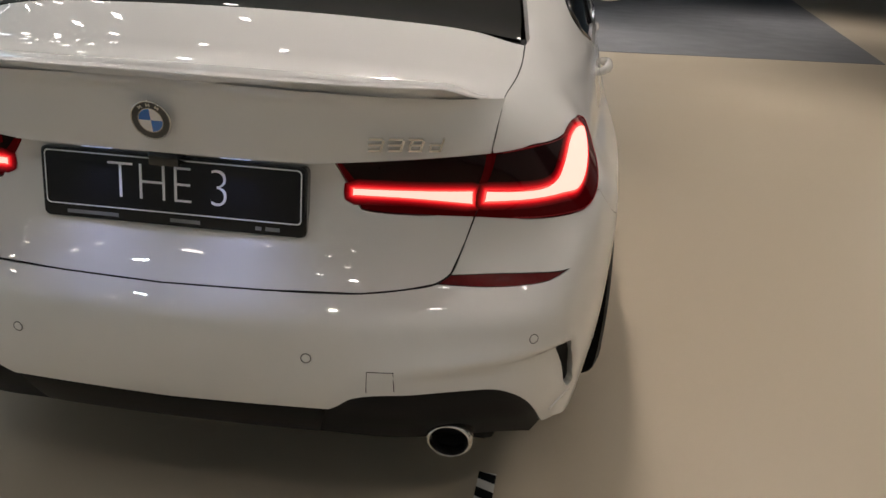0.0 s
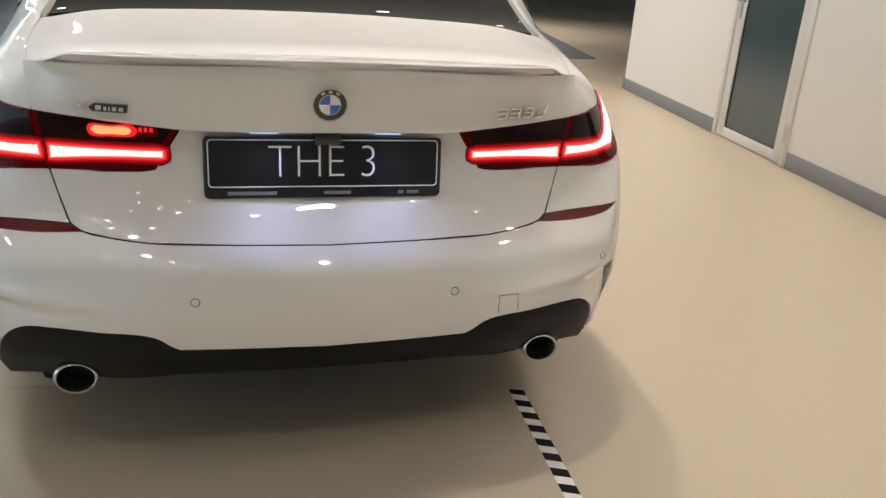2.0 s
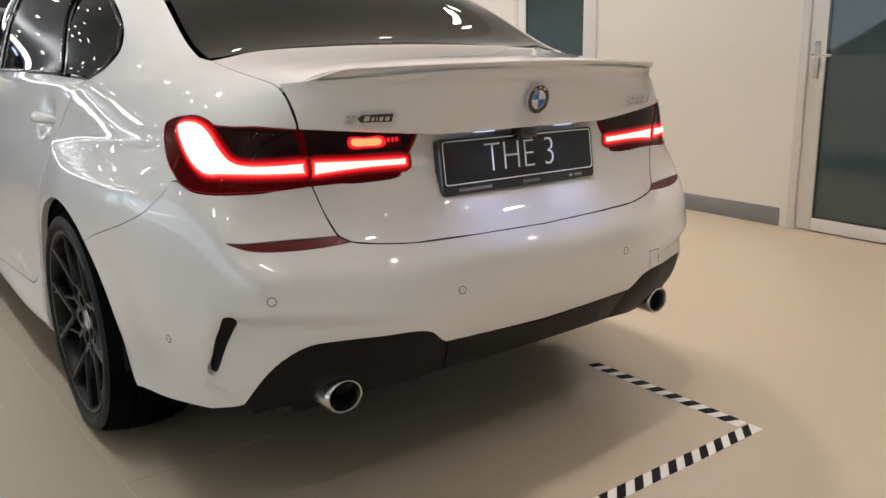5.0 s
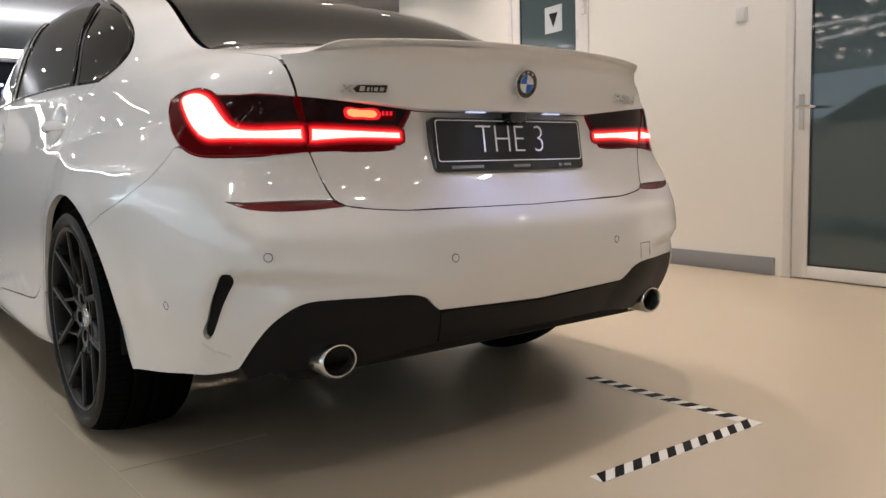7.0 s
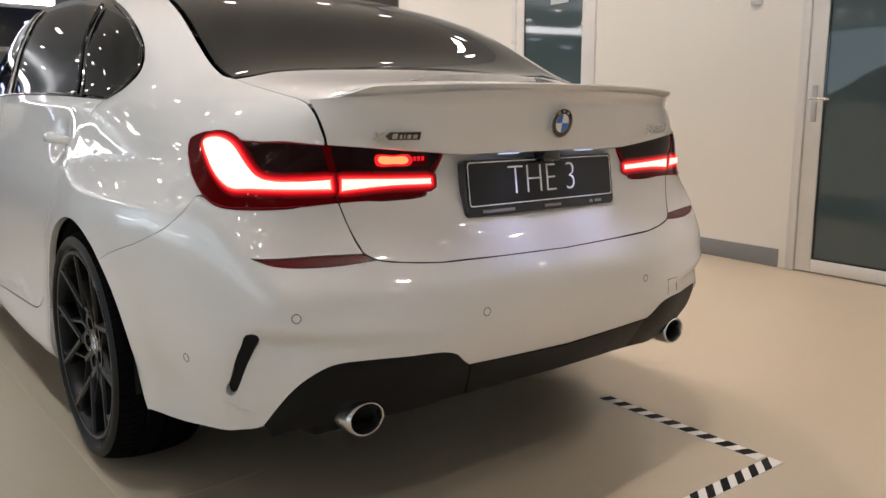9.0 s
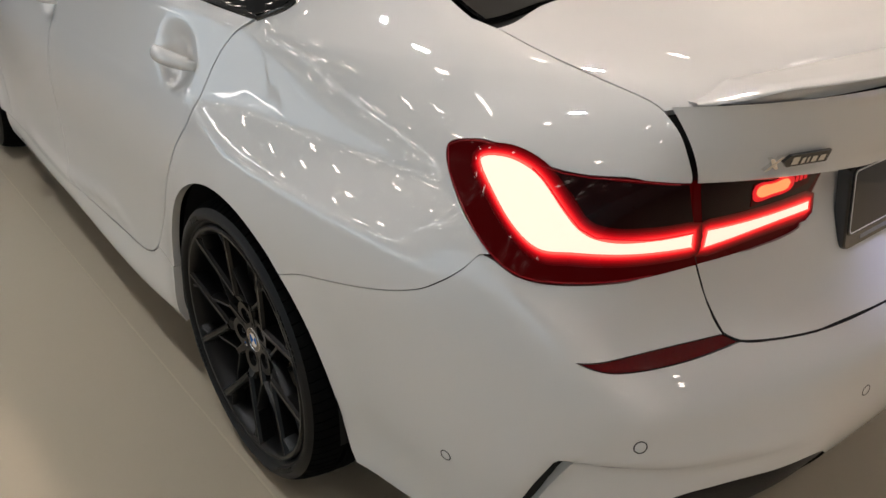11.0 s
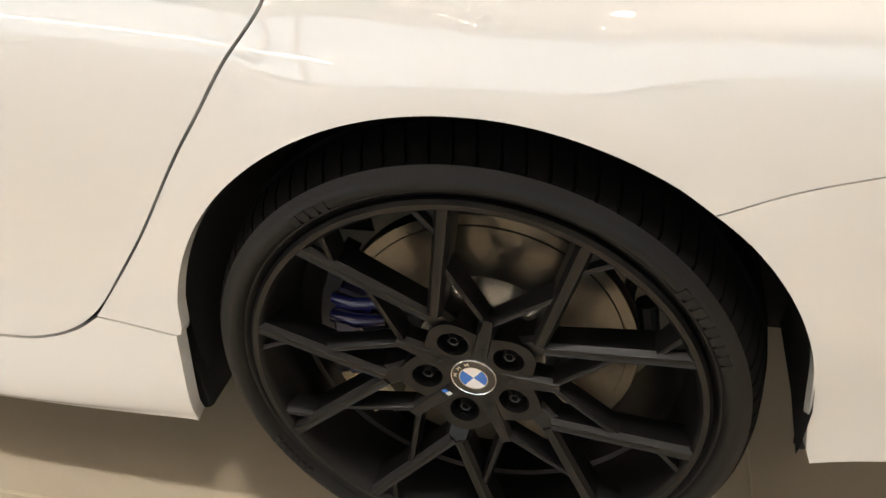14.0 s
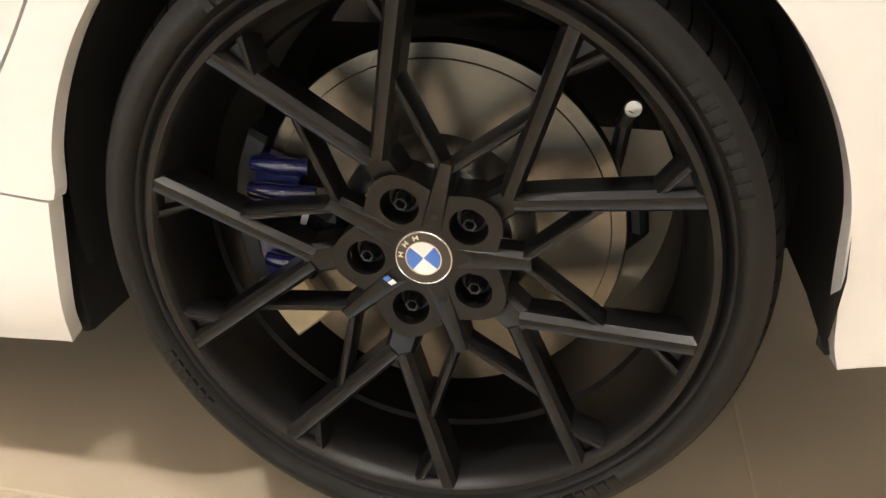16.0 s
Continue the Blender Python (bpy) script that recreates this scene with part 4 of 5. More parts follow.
# glowing red field painted as the halo of the lamp core
panel("lamp_halo", [(.402, .19, .881), (.396, .19, .892), (.404, .19, .902), (.450, .19, .904), (.492, .195, .905), (.496, .195, .894), (.490, .195, .882), (.450, .19, .879)], LIT_EDGE, fog, -1, lift=0.0032, gap=0.0, depth=0.001, spacing=0.012, edge=0.006)
panel("lit_core", [(.412, .19, .885), (.408, .19, .892), (.414, .19, .8985), (.450, .19, .900), (.484, .195, .901), (.488, .195, .8935), (.480, .195, .886), (.450, .19, .8845)], BRAKE_LIT, fog, -1, "bright red-orange lamp core", lift=0.004, gap=0.0, depth=0.001, spacing=0.012, edge=0.006)

for k in range(3):
    x0 = .394 - .011 * k
    panel("lamp_segment", [(x0, .19, .8885, 1), (x0 - .007, .19, .8885, 1), (x0 - .007, .19, .8985, 1), (x0, .19, .8985, 1)], LIT_EDGE, fog, -1, lift=0.0034, gap=0.0, depth=0.001, spacing=0.012, edge=0.004)

# wings, roof, doors and glass
PILLAR = [(.648, .63, 1.092, 1), (.640, .75, 1.150), (.615, .91, 1.223), (.587, 1.07, 1.287), (.555, 1.30, 1.364), (.533, 1.46, 1.406)]
WIN_REAR = [(.815, 1.06, 1.044, 1), (.785, .975, 1.080), (.760, .945, 1.135), (.732, 1.0, 1.205), (.698, 1.16, 1.285), (.662, 1.42, 1.358), (.648, 1.54, 1.378)]
DOOR_SEAM = [(.815, 1.070, 1.044, 1), (.829, 1.130, 1.0), (.850, 1.184, .94), (.880, 1.227, .856), (.897, 1.257, .80), (.911, 1.302, .748), (.916, 1.337, .70), (.918, 1.377, .648), (.915, 1.447, .55), (.910, 1.508, .472), (.910, 1.564, .405), (.910, 1.616, .366), (.911, 1.685, .342), (.911, 1.748, .336)]
FS = 2.06   # where the front door begins
FRONT_SEAM = [(.908, 2.445, .42), (.909, 2.41, .60), (.905, 2.34, .80), (.890, 2.27, .94), (.842, 2.19, 1.066, 1)]
SILL_TOP = [(.910, 1.86, .330), (.906, 2.1, .318), (.902, 2.45, .300, 1)]
ARCH_FRONT = arc(130, 7, 16)
for side in (-1, 1):
    wing = panel("rear_wing", [*LIGHT_TOP_OUT[1:], *LIGHT_FRONT[:3], *BUMPER_SEAM[:-1], *[(*BUMPER_SEAM[-1][:3], 1)], *ARCH_FRONT[1:], (.91, 1.452, .388, 1), (.911, 1.571, .396, 1), *DOOR_SEAM[::-1][4:-1], *WIN_REAR, (.597, 1.66, 1.410, 1), *PILLAR[::-1], (.640, .58, 1.083, 1), (.636, .40, 1.05), *LID_SIDE[:3]],
                 PAINT, car, side, depth=0.018, gap=0.0008, spacing=0.011)
    rear_door = panel("rear_door", [*DOOR_SEAM, *SILL_TOP, *FRONT_SEAM, (.835, 1.9, 1.062), (.828, 1.45, 1.054)], PAINT, car, side, depth=0.016, gap=0.0028)
    front_door = panel("front_door", [(.90, 2.45, .297, 1), *FRONT_SEAM, (.835, 2.9, 1.066), (.825, 3.2, 1.045, 1), (.87, 3.38, .93), (.895, 3.43, .75), (.893, 3.42, .5), (.895, 3.40, .29, 1), (.90, 2.9, .293)], PAINT, car, side, depth=0.016)
    panel("sill", [(.91, 1.452, .388, 1), (.911, 1.571, .396, 1), (.910, 1.616, .366), (.911, 1.685, .342), (.911, 1.748, .336), *SILL_TOP, (.90, 2.9, .293), (.895, 3.40, .29, 1), (.90, 3.50, .29, 1), (.885, 3.50, .195, 1), (.888, 2.5, .19), (.890, 1.480, .190, 1), (.900, 1.465, .27)], PAINT, car, side, depth=0.02)
    panel("front_wing", [(.895, 3.40, .29, 1), (.893, 3.42, .5), (.895, 3.43, .75), (.87, 3.38, .93), (.825, 3.2, 1.045, 1), (.74, 3.5, 1.01), (.70, 4.0, .89), (.68, 4.28, .79, 1), (.80, 4.40, .63), (.87, 4.30, .45), (.865, 4.288, .30, 1), *arc(-7, 187, 22, 1), (.90, 3.50, .29, 1)], PAINT, car, side, depth=0.018, spacing=0.03)
    panel("door_glass", [(.822, 1.335, 1.056, 1), (.835, 1.9, 1.066), (.838, FS + .10, 1.068, 1), (.775, FS + .09, 1.25), (.690, FS + .07, 1.372, 1), (.682, 1.75, 1.366), (.683, 1.475, 1.335, 1), (.760, 1.405, 1.20)], TINTED, rear_door, side, "dark tinted side window", gap=0.008, lift=-0.006, depth=0.01)
    panel("quarter_glass", [(.815, 1.085, 1.048, 1), (.787, .995, 1.082), (.763, .965, 1.135), (.736, 1.018, 1.200), (.704, 1.17, 1.274), (.690, 1.40, 1.322, 1), (.765, 1.34, 1.19), (.820, 1.275, 1.054, 1)], TINTED, rear_door, side, "dark tinted quarter window", gap=0.006, lift=-0.004, depth=0.01)
    panel("door_glass", [(.838, FS + .16, 1.068, 1), (.838, 2.7, 1.07), (.815, 3.12, 1.055, 1), (.74, 2.95, 1.19), (.66, 2.74, 1.345, 1), (.690, FS + .14, 1.372, 1), (.775, FS + .15, 1.25)], TINTED, front_door, side, "dark tinted side window", gap=0.008, lift=-0.006, depth=0.01, spacing=0.03)
    panel("roof_rail_frame", [(.815, 1.065, 1.044, 1), (.828, 1.45, 1.054), (.835, 1.9, 1.062), (.842, 2.42, 1.066), (.835, 2.9, 1.066), (.825, 3.2, 1.05, 1), (.73, 2.98, 1.20), (.645, 2.76, 1.365), (.668, 2.3, 1.396), (.660, 1.80, 1.391), (.650, 1.56, 1.380, 1), *WIN_REAR[::-1][1:-1]],
          GLOSS_BLACK, car, side, "gloss black window surround", lift=-0.010, gap=0.001, depth=0.004)
    skin_line("window_trim", [(.822, 1.32, 1.056), (.833, 1.7, 1.061), (.838, 2.1, 1.066), (.838, 2.6, 1.068)], 0.0045, GLOSS_BLACK, car, side, 0.001)
    skin_line("window_trim", [(.815, 1.06, 1.045), (.787, .985, 1.078), (.764, .955, 1.133), (.736, 1.008, 1.203), (.701, 1.165, 1.282), (.665, 1.42, 1.354)], 0.005, GLOSS_BLACK, car, side, 0.001)
    skin_line("quarter_bar", [(.821, 1.305, 1.055), (.763, 1.37, 1.195), (.686, 1.435, 1.330)], 0.007, GLOSS_BLACK, rear_door, side, 0.0)
    skin_line("pillar_trim", [(.838, FS + .112, 1.068), (.776, FS + .105, 1.25), (.690, FS + .09, 1.372)], 0.006, CHROME, rear_door, side, -0.002)
    skin_line("pillar_trim", [(.838, FS + .142, 1.068), (.776, FS + .135, 1.25), (.690, FS + .12, 1.372)], 0.008, GLOSS_BLACK, front_door, side, -0.002)
panel("rear_window", [(0, .612, 1.116, 1), (.28, .612, 1.112), (.52, .612, 1.102), (.632, .615, 1.094, 1), (.625, .75, 1.152), (.601, .91, 1.227), (.573, 1.07, 1.292), (.540, 1.30, 1.370), (.517, 1.43, 1.405, 1), (.25, 1.45, 1.428), (0, 1.44, 1.434, 1)], TINTED, car, 0, "dark tinted rear window", gap=0.003, lift=-0.004, depth=0.008)
panel("roof", [(0, 1.455, 1.438, 1), (.25, 1.465, 1.433), (.517, 1.447, 1.410), (.595, 1.67, 1.412, 1), (.650, 1.56, 1.381, 1), (.662, 1.80, 1.392), (.670, 2.3, 1.398), (.648, 2.74, 1.372, 1), (.52, 2.74, 1.39), (.25, 2.79, 1.407), (0, 2.8, 1.413, 1), (0, 2.201, 1.455, 1), (0, 2.199, 1.455, 1)], PAINT, car, 0, spacing=0.03)
panel("windscreen", [(0, 2.82, 1.405, 1), (.30, 2.80, 1.40), (.50, 2.77, 1.385), (.64, 2.79, 1.34, 1), (.72, 3.02, 1.18), (.78, 3.27, 1.06, 1), (.60, 3.50, 1.045), (0, 3.62, 1.04, 1)], TINTED, car, 0, "dark tinted windscreen", spacing=0.04, lift=-0.004)
panel("bonnet", [(0, 3.63, 1.038, 1), (.60, 3.51, 1.043), (.79, 3.29, 1.045, 1), (.735, 3.52, 1.005), (.695, 4.0, .885), (.67, 4.27, .79, 1), (.50, 4.40, .74), (0, 4.57, .73, 1)], PAINT, car, 0, spacing=0.04)
panel("front_bumper", [(0, 4.575, .726, 1), (.50, 4.41, .735), (.675, 4.29, .786, 1), (.80, 4.40, .63), (.87, 4.30, .45), (.865, 4.288, .30, 1), (.80, 4.42, .225, 1), (0, 4.61, .225, 1)], PAINT, car, 0, spacing=0.04)
# dark shell just below the skin, which shows as black in the gaps between panels
SHELL_LOW = [(0, .10, .42, 1), (.33, .09, .43), (.404, .08, .478), (.60, .11, .488), (.72, .18, .44), (.775, .27, .34), (.855, .70, .27, 1), *arc(190, 0, 20, 0, 0.014)[0:], (.89, 1.50, .20, 1), (.89, 2.5, .20), (.89, 3.48, .21, 1), *arc(186, 0, 16, 1, 0.012), (.82, 4.42, .28, 1), (0, 4.6, .28, 1), (0, 4.35, .82)]
SHELL_TOP = [(0, 3.65, 1.03, 1), (.6, 3.53, 1.04), (.81, 3.25, 1.052, 1), (.83, 2.5, 1.064), (.82, 1.5, 1.05), (.81, 1.09, 1.045, 1), (.70, .98, 1.13), (.62, 1.30, 1.33, 1), (.645, .66, 1.095, 1), (.52, .61, 1.10), (0, .61, 1.112, 1)]
shell = panel("inner_shell", [*SHELL_LOW, *SHELL_TOP],
              GAP, car, 0, "black inner shell", lift=-0.016, gap=0.0, depth=0.002, spacing=0.03, edge=0.02)


# ---- car details ----
def on_skin(X, y, z, side=-1):
    """The frame of the skin near a point: origin on it, local z outwards, local y upwards."""
    uv = np.array([snap((X, y, z))])
    p, n = sample(SKIN, uv)[0].copy(), sample(NORMAL, uv)[0].copy()
    p[0], n[0] = side * abs(p[0]), side * abs(n[0])
    n = Vector(n)
    up = (Vector((0, 0, 1)) - n * n.z).normalized()
    x = up.cross(n)
    return Matrix(((x.x, up.x, n.x, p[0]), (x.y, up.y, n.y, p[1]), (x.z, up.z, n.z, p[2]), (0, 0, 0, 1)))


# lower rear apron, floor pan and wheel wells
panel("diffuser_insert", [(0, .08, .409, 1), (.322, .07, .420, 1), (.300, .10, .318, 1), (0, .10, .318, 1)], INSERT, car, 0, "gloss black middle strip of the apron", gap=0.001, lift=-0.002, depth=0.01)
apron = panel("diffuser", [*[(p[0], p[1] + 0.004, p[2]) + tuple(p[3:]) for p in BUMPER_FOOT[2:]], (0, .10, .318, 1), (.34, .115, .312), (.48, .135, .285), (.66, .185, .268), (.745, .245, .272, 1)], PLASTIC, car, 0, "grained black rear apron", gap=0.0, lift=-0.006, depth=0.05)
# pan set low so that less lamp light gets under the car
bm = bmesh.new()
box(bm, -0.72, 0.72, 1.52, 4.50, 0.165, 0.34, 0.02)
box(bm, -0.24, 0.24, 0.55, 1.519, 0.27, 0.44, 0.03)
part("floor_pan", bm, LINER, car, "black underbody")
# unseen block, made wide to keep light off the floor behind the axle
bm = bmesh.new()
box(bm, -0.66, 0.66, 0.23, 0.76, 0.275, 0.42, 0.03)
part("underbody_light_block", bm, LINER, car)
for s in (-1, 1):
    # black filler added for the dark of the sill's hollow inside
    bm = bmesh.new()
    box(bm, min(s * 0.725, s * 0.875), max(s * 0.725, s * 0.875), 1.475, 3.50, 0.20, 0.37, 0.01)
    part("sill_hollow_fill", bm, LINER, car)
for cy, cz, r in ARCHES:
    for s in (-1, 1):
        bm = bmesh.new()
        lathe(bm, [(0.372, 0.0), (0.376, 0.10), (0.372, 0.34), (0.25, 0.345)], 40, Matrix.Translation((s * 0.885, cy + 0.004, cz + 0.006)) @ pose(0, 0, 0, 0, -90 * s, 0), start=-30 if s < 0 else -30, sweep=360)
        bmesh.ops.bisect_plane(bm, geom=bm.verts[:] + bm.edges[:] + bm.faces[:], plane_co=(0, 0, 0.30), plane_no=(0, 0, -1), clear_outer=True)
        part("wheel_well", bm, LINER, car, "black wheel arch liner")

for s in (-1, 1):
    bm = bmesh.new()
    sq = Matrix.Diagonal((1.04, 1.0, 0.88, 1))
    m = Matrix.Translation((s * 0.562, 0.148, 0.331)) @ sq @ pose(0, 0, 0, -90 + 1, 0, 0)
    lathe(bm, [(0.034, 0.16), (0.0365, 0.02), (0.0375, 0.006), (0.0395, 0.001), (0.0425, 0.0), (0.0455, 0.003), (0.0470, 0.011), (0.047, 0.16)], 40, m)
    tip = part("exhaust_tip", bm, TIP, car, "oval chrome exhaust tip")
    bm = bmesh.new()
    lathe(bm, [(0.0362, 0.03), (0.034, 0.155), (0.0005, 0.157)], 32, m)
    part("exhaust_bore", bm, LINER, tip, "plain black bore")
    # parking sensors
    for X, y, z in ((.289, .063, .548), (.716, .167, .580), (.850, .43, .462)):
        m = on_skin(X, y, z, s)
        bm = bmesh.new()
        lathe(bm, [(0.0085, 0.0002), (0.0088, 0.0008), (0.0098, 0.0008), (0.0102, 0.0002)], 28, m)
        ring = part("parking_sensor", bm, DARK_METAL, bumper, "round flush parking sensor", smooth=60)
        bm = bmesh.new()
        lathe(bm, [(0.0001, 0.0012), (0.006, 0.0011), (0.0085, 0.0004)], 24, m)
        part("sensor_face", bm, PAINT, ring)
    skin_line("bumper_fold", [(.806, .335, .382), (.795, .31, .362), (.772, .275, .350)], 0.0035, PAINT, bumper, s)
    # door handles: a bowed grip over a hollow
    for hy in (1.362, 2.36):
        m = on_skin(.885, hy, .925, s)
        bm = bmesh.new()
        rings = []
        for i in range(19):
            t = i / 18
            a = -0.108 + 0.216 * t
            swell = math.sin(math.pi * t) ** 0.5
            rise = 0.004 + 0.040 * swell
            w, h = 0.007 + 0.011 * swell, 0.005 + 0.006 * swell
            rings.append([bm.verts.new(m @ Vector((a, w * math.cos(q), rise + h * math.sin(q)))) for q in np.linspace(0, 2 * math.pi, 14, endpoint=False)])
        for a, b in zip(rings, rings[1:]):
            for k in range(14):
                bm.faces.new((a[k], a[(k + 1) % 14], b[(k + 1) % 14], b[k]))
        bm.faces.new(rings[0])
        bm.faces.new(rings[-1][::-1])
        part("door_handle", bm, PAINT, car, "white painted door handle", smooth=60)
    # mirror
    bm = bmesh.new()
    bmesh.ops.create_uvsphere(bm, u_segments=24, v_segments=16, radius=1)
    for v in bm.verts:
        c = v.co
        v.co = Vector((s * (0.985 + 0.115 * c.x * (1 if s > 0 else -1) * s), 3.02 + (0.07 if c.y < 0 else 0.13) * c.y * (0.8 + 0.2 * abs(c.x)), 1.055 + 0.075 * math.copysign(abs(c.z) ** 0.7, c.z)))
    mirror = part("door_mirror", bm, PAINT, car, "white door mirror housing", smooth=60)
    bm = bmesh.new()
    tube(bm, [(s * 0.83, 3.06, 1.0), (s * 0.90, 3.05, 1.005), (s * 0.95, 3.04, 1.02)], 0.022, 10)
    part("mirror_foot", bm, GLOSS_BLACK, mirror)

# cover of the towing eye
for pts in ([(.405, .06, .482), (.405, .062, .528)], [(.405, .062, .528), (.455, .07, .528)], [(.455, .07, .528), (.458, .07, .486)]):
    skin_line("towing_cover_joint", pts, 0.0009, DARK_METAL, bumper, 1)

# number plate holder with the model lettering
PLATE_M = Matrix.Translation((0.0, 0.172, 0.817)) @ pose(0, 0, 0, 90 - 7.4, 0, 0)


def rounded(w, h, r, n=6):
    pts = []
    for cx, cy, a0 in ((w - r, h - r, 0), (-w + r, h - r, 90), (-w + r, -h + r, 180), (w - r, -h + r, 270)):
        pts += [(cx + r * math.cos(radians(a0 + 90 * i / n)), cy + r * math.sin(radians(a0 + 90 * i / n))) for i in range(n + 1)]
    return pts


bm = bmesh.new()
prism(bm, rounded(0.265, 0.0685, 0.012), -0.016, 0.006, PLATE_M, bevel=0.003)
holder = part("plate_holder", bm, GLOSS_BLACK, car, "black plastic plate holder")
bm = bmesh.new()
prism(bm, [(x, y + 0.0095) for x, y in rounded(0.2585, 0.0555, 0.010)], 0.0061, 0.0075, PLATE_M)
part("plate", bm, PLATE_BLACK, holder, "black plate with a white line border")
for grow_by, mat_k in ((0.0, PLATE_WHITE),):
    bm = bmesh.new()
    o = [bm.verts.new(PLATE_M @ Vector((x, y + 0.0095, 0.0079))) for x, y in rounded(0.2560, 0.0530, 0.009)]
    i_ = [bm.verts.new(PLATE_M @ Vector((x, y + 0.0095, 0.0079))) for x, y in rounded(0.2532, 0.0502, 0.0075)]
    for k in range(len(o)):
        bm.faces.new((o[k], o[(k + 1) % len(o)], i_[(k + 1) % len(o)], i_[k]))
    part("border_line", bm, mat_k, holder, smooth=0)


def lettering(text, size, m, mat, parent, thick=0.0006, width=1.0, name="lettering"):
    cu = bpy.data.curves.new(name, "FONT")
    cu.body, cu.size, cu.align_x, cu.align_y, cu.extrude = text, size, "CENTER", "CENTER", thick
    cu.offset = -0.0024
    ob = bpy.data.objects.new(name, cu)
    scene.collection.objects.link(ob)
    dg = bpy.context.evaluated_depsgraph_get()
    mesh = bpy.data.meshes.new_from_object(ob.evaluated_get(dg))
    bpy.data.objects.remove(ob)
    mesh.transform(m @ Matrix.Diagonal((width, 1, 1, 1)))
    bm = bmesh.new()
    bm.from_mesh(mesh)
    left = set(bm.verts)
    while left:
        heap = [min(left, key=lambda v: v.co.x)]
        shape = set(heap)
        while heap:
            for e in heap.pop().link_edges:
                for v in e.verts:
                    if v not in shape:
                        shape.add(v)
                        heap.append(v)
        left -= shape
        one = bmesh.new()
        twin = {v: one.verts.new(v.co) for v in shape}
        for f in bm.faces:
            if f.verts[0] in shape:
                one.faces.new([twin[v] for v in f.verts])
        part("letter", one, mat, parent, smooth=0)
    bm.free()


lettering("THE 3", 0.106, PLATE_M @ Matrix.Translation((-0.006, 0.0105, 0.0084)), PLATE_WHITE, holder, width=0.90)
for x0, w in ((-0.215, 0.105), (-0.005, 0.06), (0.165, 0.012), (0.185, 0.028)):
    bm = bmesh.new()
    prism(bm, [(x0, -0.0605), (x0 + w, -0.0605), (x0 + w, -0.0530), (x0, -0.0530)], 0.006, 0.0066, PLATE_M)
    part("printed_line", bm, PLATE_GREY, holder, smooth=0)
# lamps and camera under the overhang
for X in (-0.135, 0.135):
    bm = bmesh.new()
    box(bm, X - 0.030, X + 0.030, 0.152, 0.164, 0.8965, 0.9000, 0.0015)
    part("plate_lamp", bm, WHITE_LIT, lid, "small white plate lamp, lit", smooth=0)
    lamp = bpy.data.lights.new("plate_light", "AREA")
    lamp.shape, lamp.size, lamp.size_y, lamp.energy, lamp.color = "RECTANGLE", 0.06, 0.012, 0.16, (0.50, 0.56, 1.0)
    o = new("plate_light", lamp)
    lamp.spread = radians(110)
    o.matrix_world = Matrix.Translation((X, 0.146, 0.892)) @ pose(0, 0, 0, -21, 0, 0)
bm = bmesh.new()
box(bm, -0.030, 0.030, 0.140, 0.18, 0.874, 0.902, 0.006)
part("reversing_camera", bm, GLOSS_BLACK, lid, "small black reversing camera")


def roundel(parent, m, r, letters=True):
    """A round badge: dark ring with a bright rim and four enamel quarters."""
    bm = bmesh.new()
    lathe(bm, [(r * 0.93, 0.0), (r, 0.001), (r, 0.0035), (r * 0.96, 0.0045), (r * 0.93, 0.0040)], 48, m, closed=True)
    b = part("badge", bm, CHROME, parent, "round badge with blue and white quarters", smooth=60)
    bm = bmesh.new()
    lathe(bm, [(r * 0.62, 0.0), (r * 0.62, 0.0040), (r * 0.935, 0.0036), (r * 0.935, 0.0)], 48, m, closed=True)
    part("badge_ring", bm, GLOSS_BLACK, b, smooth=60)
    bm = bmesh.new()
    lathe(bm, [(r * 0.585, 0.0), (r * 0.585, 0.0044), (r * 0.625, 0.0044), (r * 0.625, 0.0)], 48, m, closed=True)
    part("badge_inner_rim", bm, CHROME, b, smooth=60)
    for k in range(4):
        bm = bmesh.new()
        pts = [(0, 0)] + [(r * 0.59 * math.cos(radians(90 * k + a)), r * 0.59 * math.sin(radians(90 * k + a))) for a in np.linspace(0, 90, 10)]
        prism(bm, pts, 0.0, 0.0036, m)
        part("badge_quarter", bm, BADGE_BLUE if k % 2 else BADGE_WHITE, b, smooth=0)
    for a in (58, 90, 122):
        bm = bmesh.new()
        c, s = math.cos(radians(a)), math.sin(radians(a))
        mm = m @ Matrix(((s, c, 0, 0.78 * r * c), (-c, s, 0, 0.78 * r * s), (0, 0, 1, 0.0037), (0, 0, 0, 1)))
        for x0, x1 in ((-0.10, -0.045), (0.045, 0.10)):
            prism(bm, [(x0 * r, -0.085 * r), (x1 * r, -0.085 * r), (x1 * r, 0.085 * r), (x0 * r, 0.085 * r)], 0, 0.0008, mm)
        prism(bm, [(-0.045 * r, -0.03 * r), (0.045 * r, -0.03 * r), (0.045 * r, 0.03 * r), (-0.045 * r, 0.03 * r)], 0, 0.0008, mm)
        part("badge_bar", bm, CHROME, b, smooth=0)
    return b


roundel(lid, Matrix.Translation((0, 0.1135, 0.970)) @ pose(0, 0, 0, 90 + 12, 0, 0), 0.0375)


def band_frame(X, z):
    k = abs(X) / 0.606
    y0 = 0.146 + (0.2215 - 0.146) * k ** 3.2
    y1 = 0.093 + 0.172 * k ** 3.8
    t = (z - 0.905) / 0.14
    slope = math.copysign(1, X) * (0.27 * k ** 2.2 + 0.33 * k ** 2.8)
    return Matrix.Translation((X, y0 + (y1 - y0) * t - 0.004, z)) @ pose(0, 0, 0, 0, 0, math.degrees(math.atan(slope))) @ pose(0, 0, 0, 98, 0, 0)


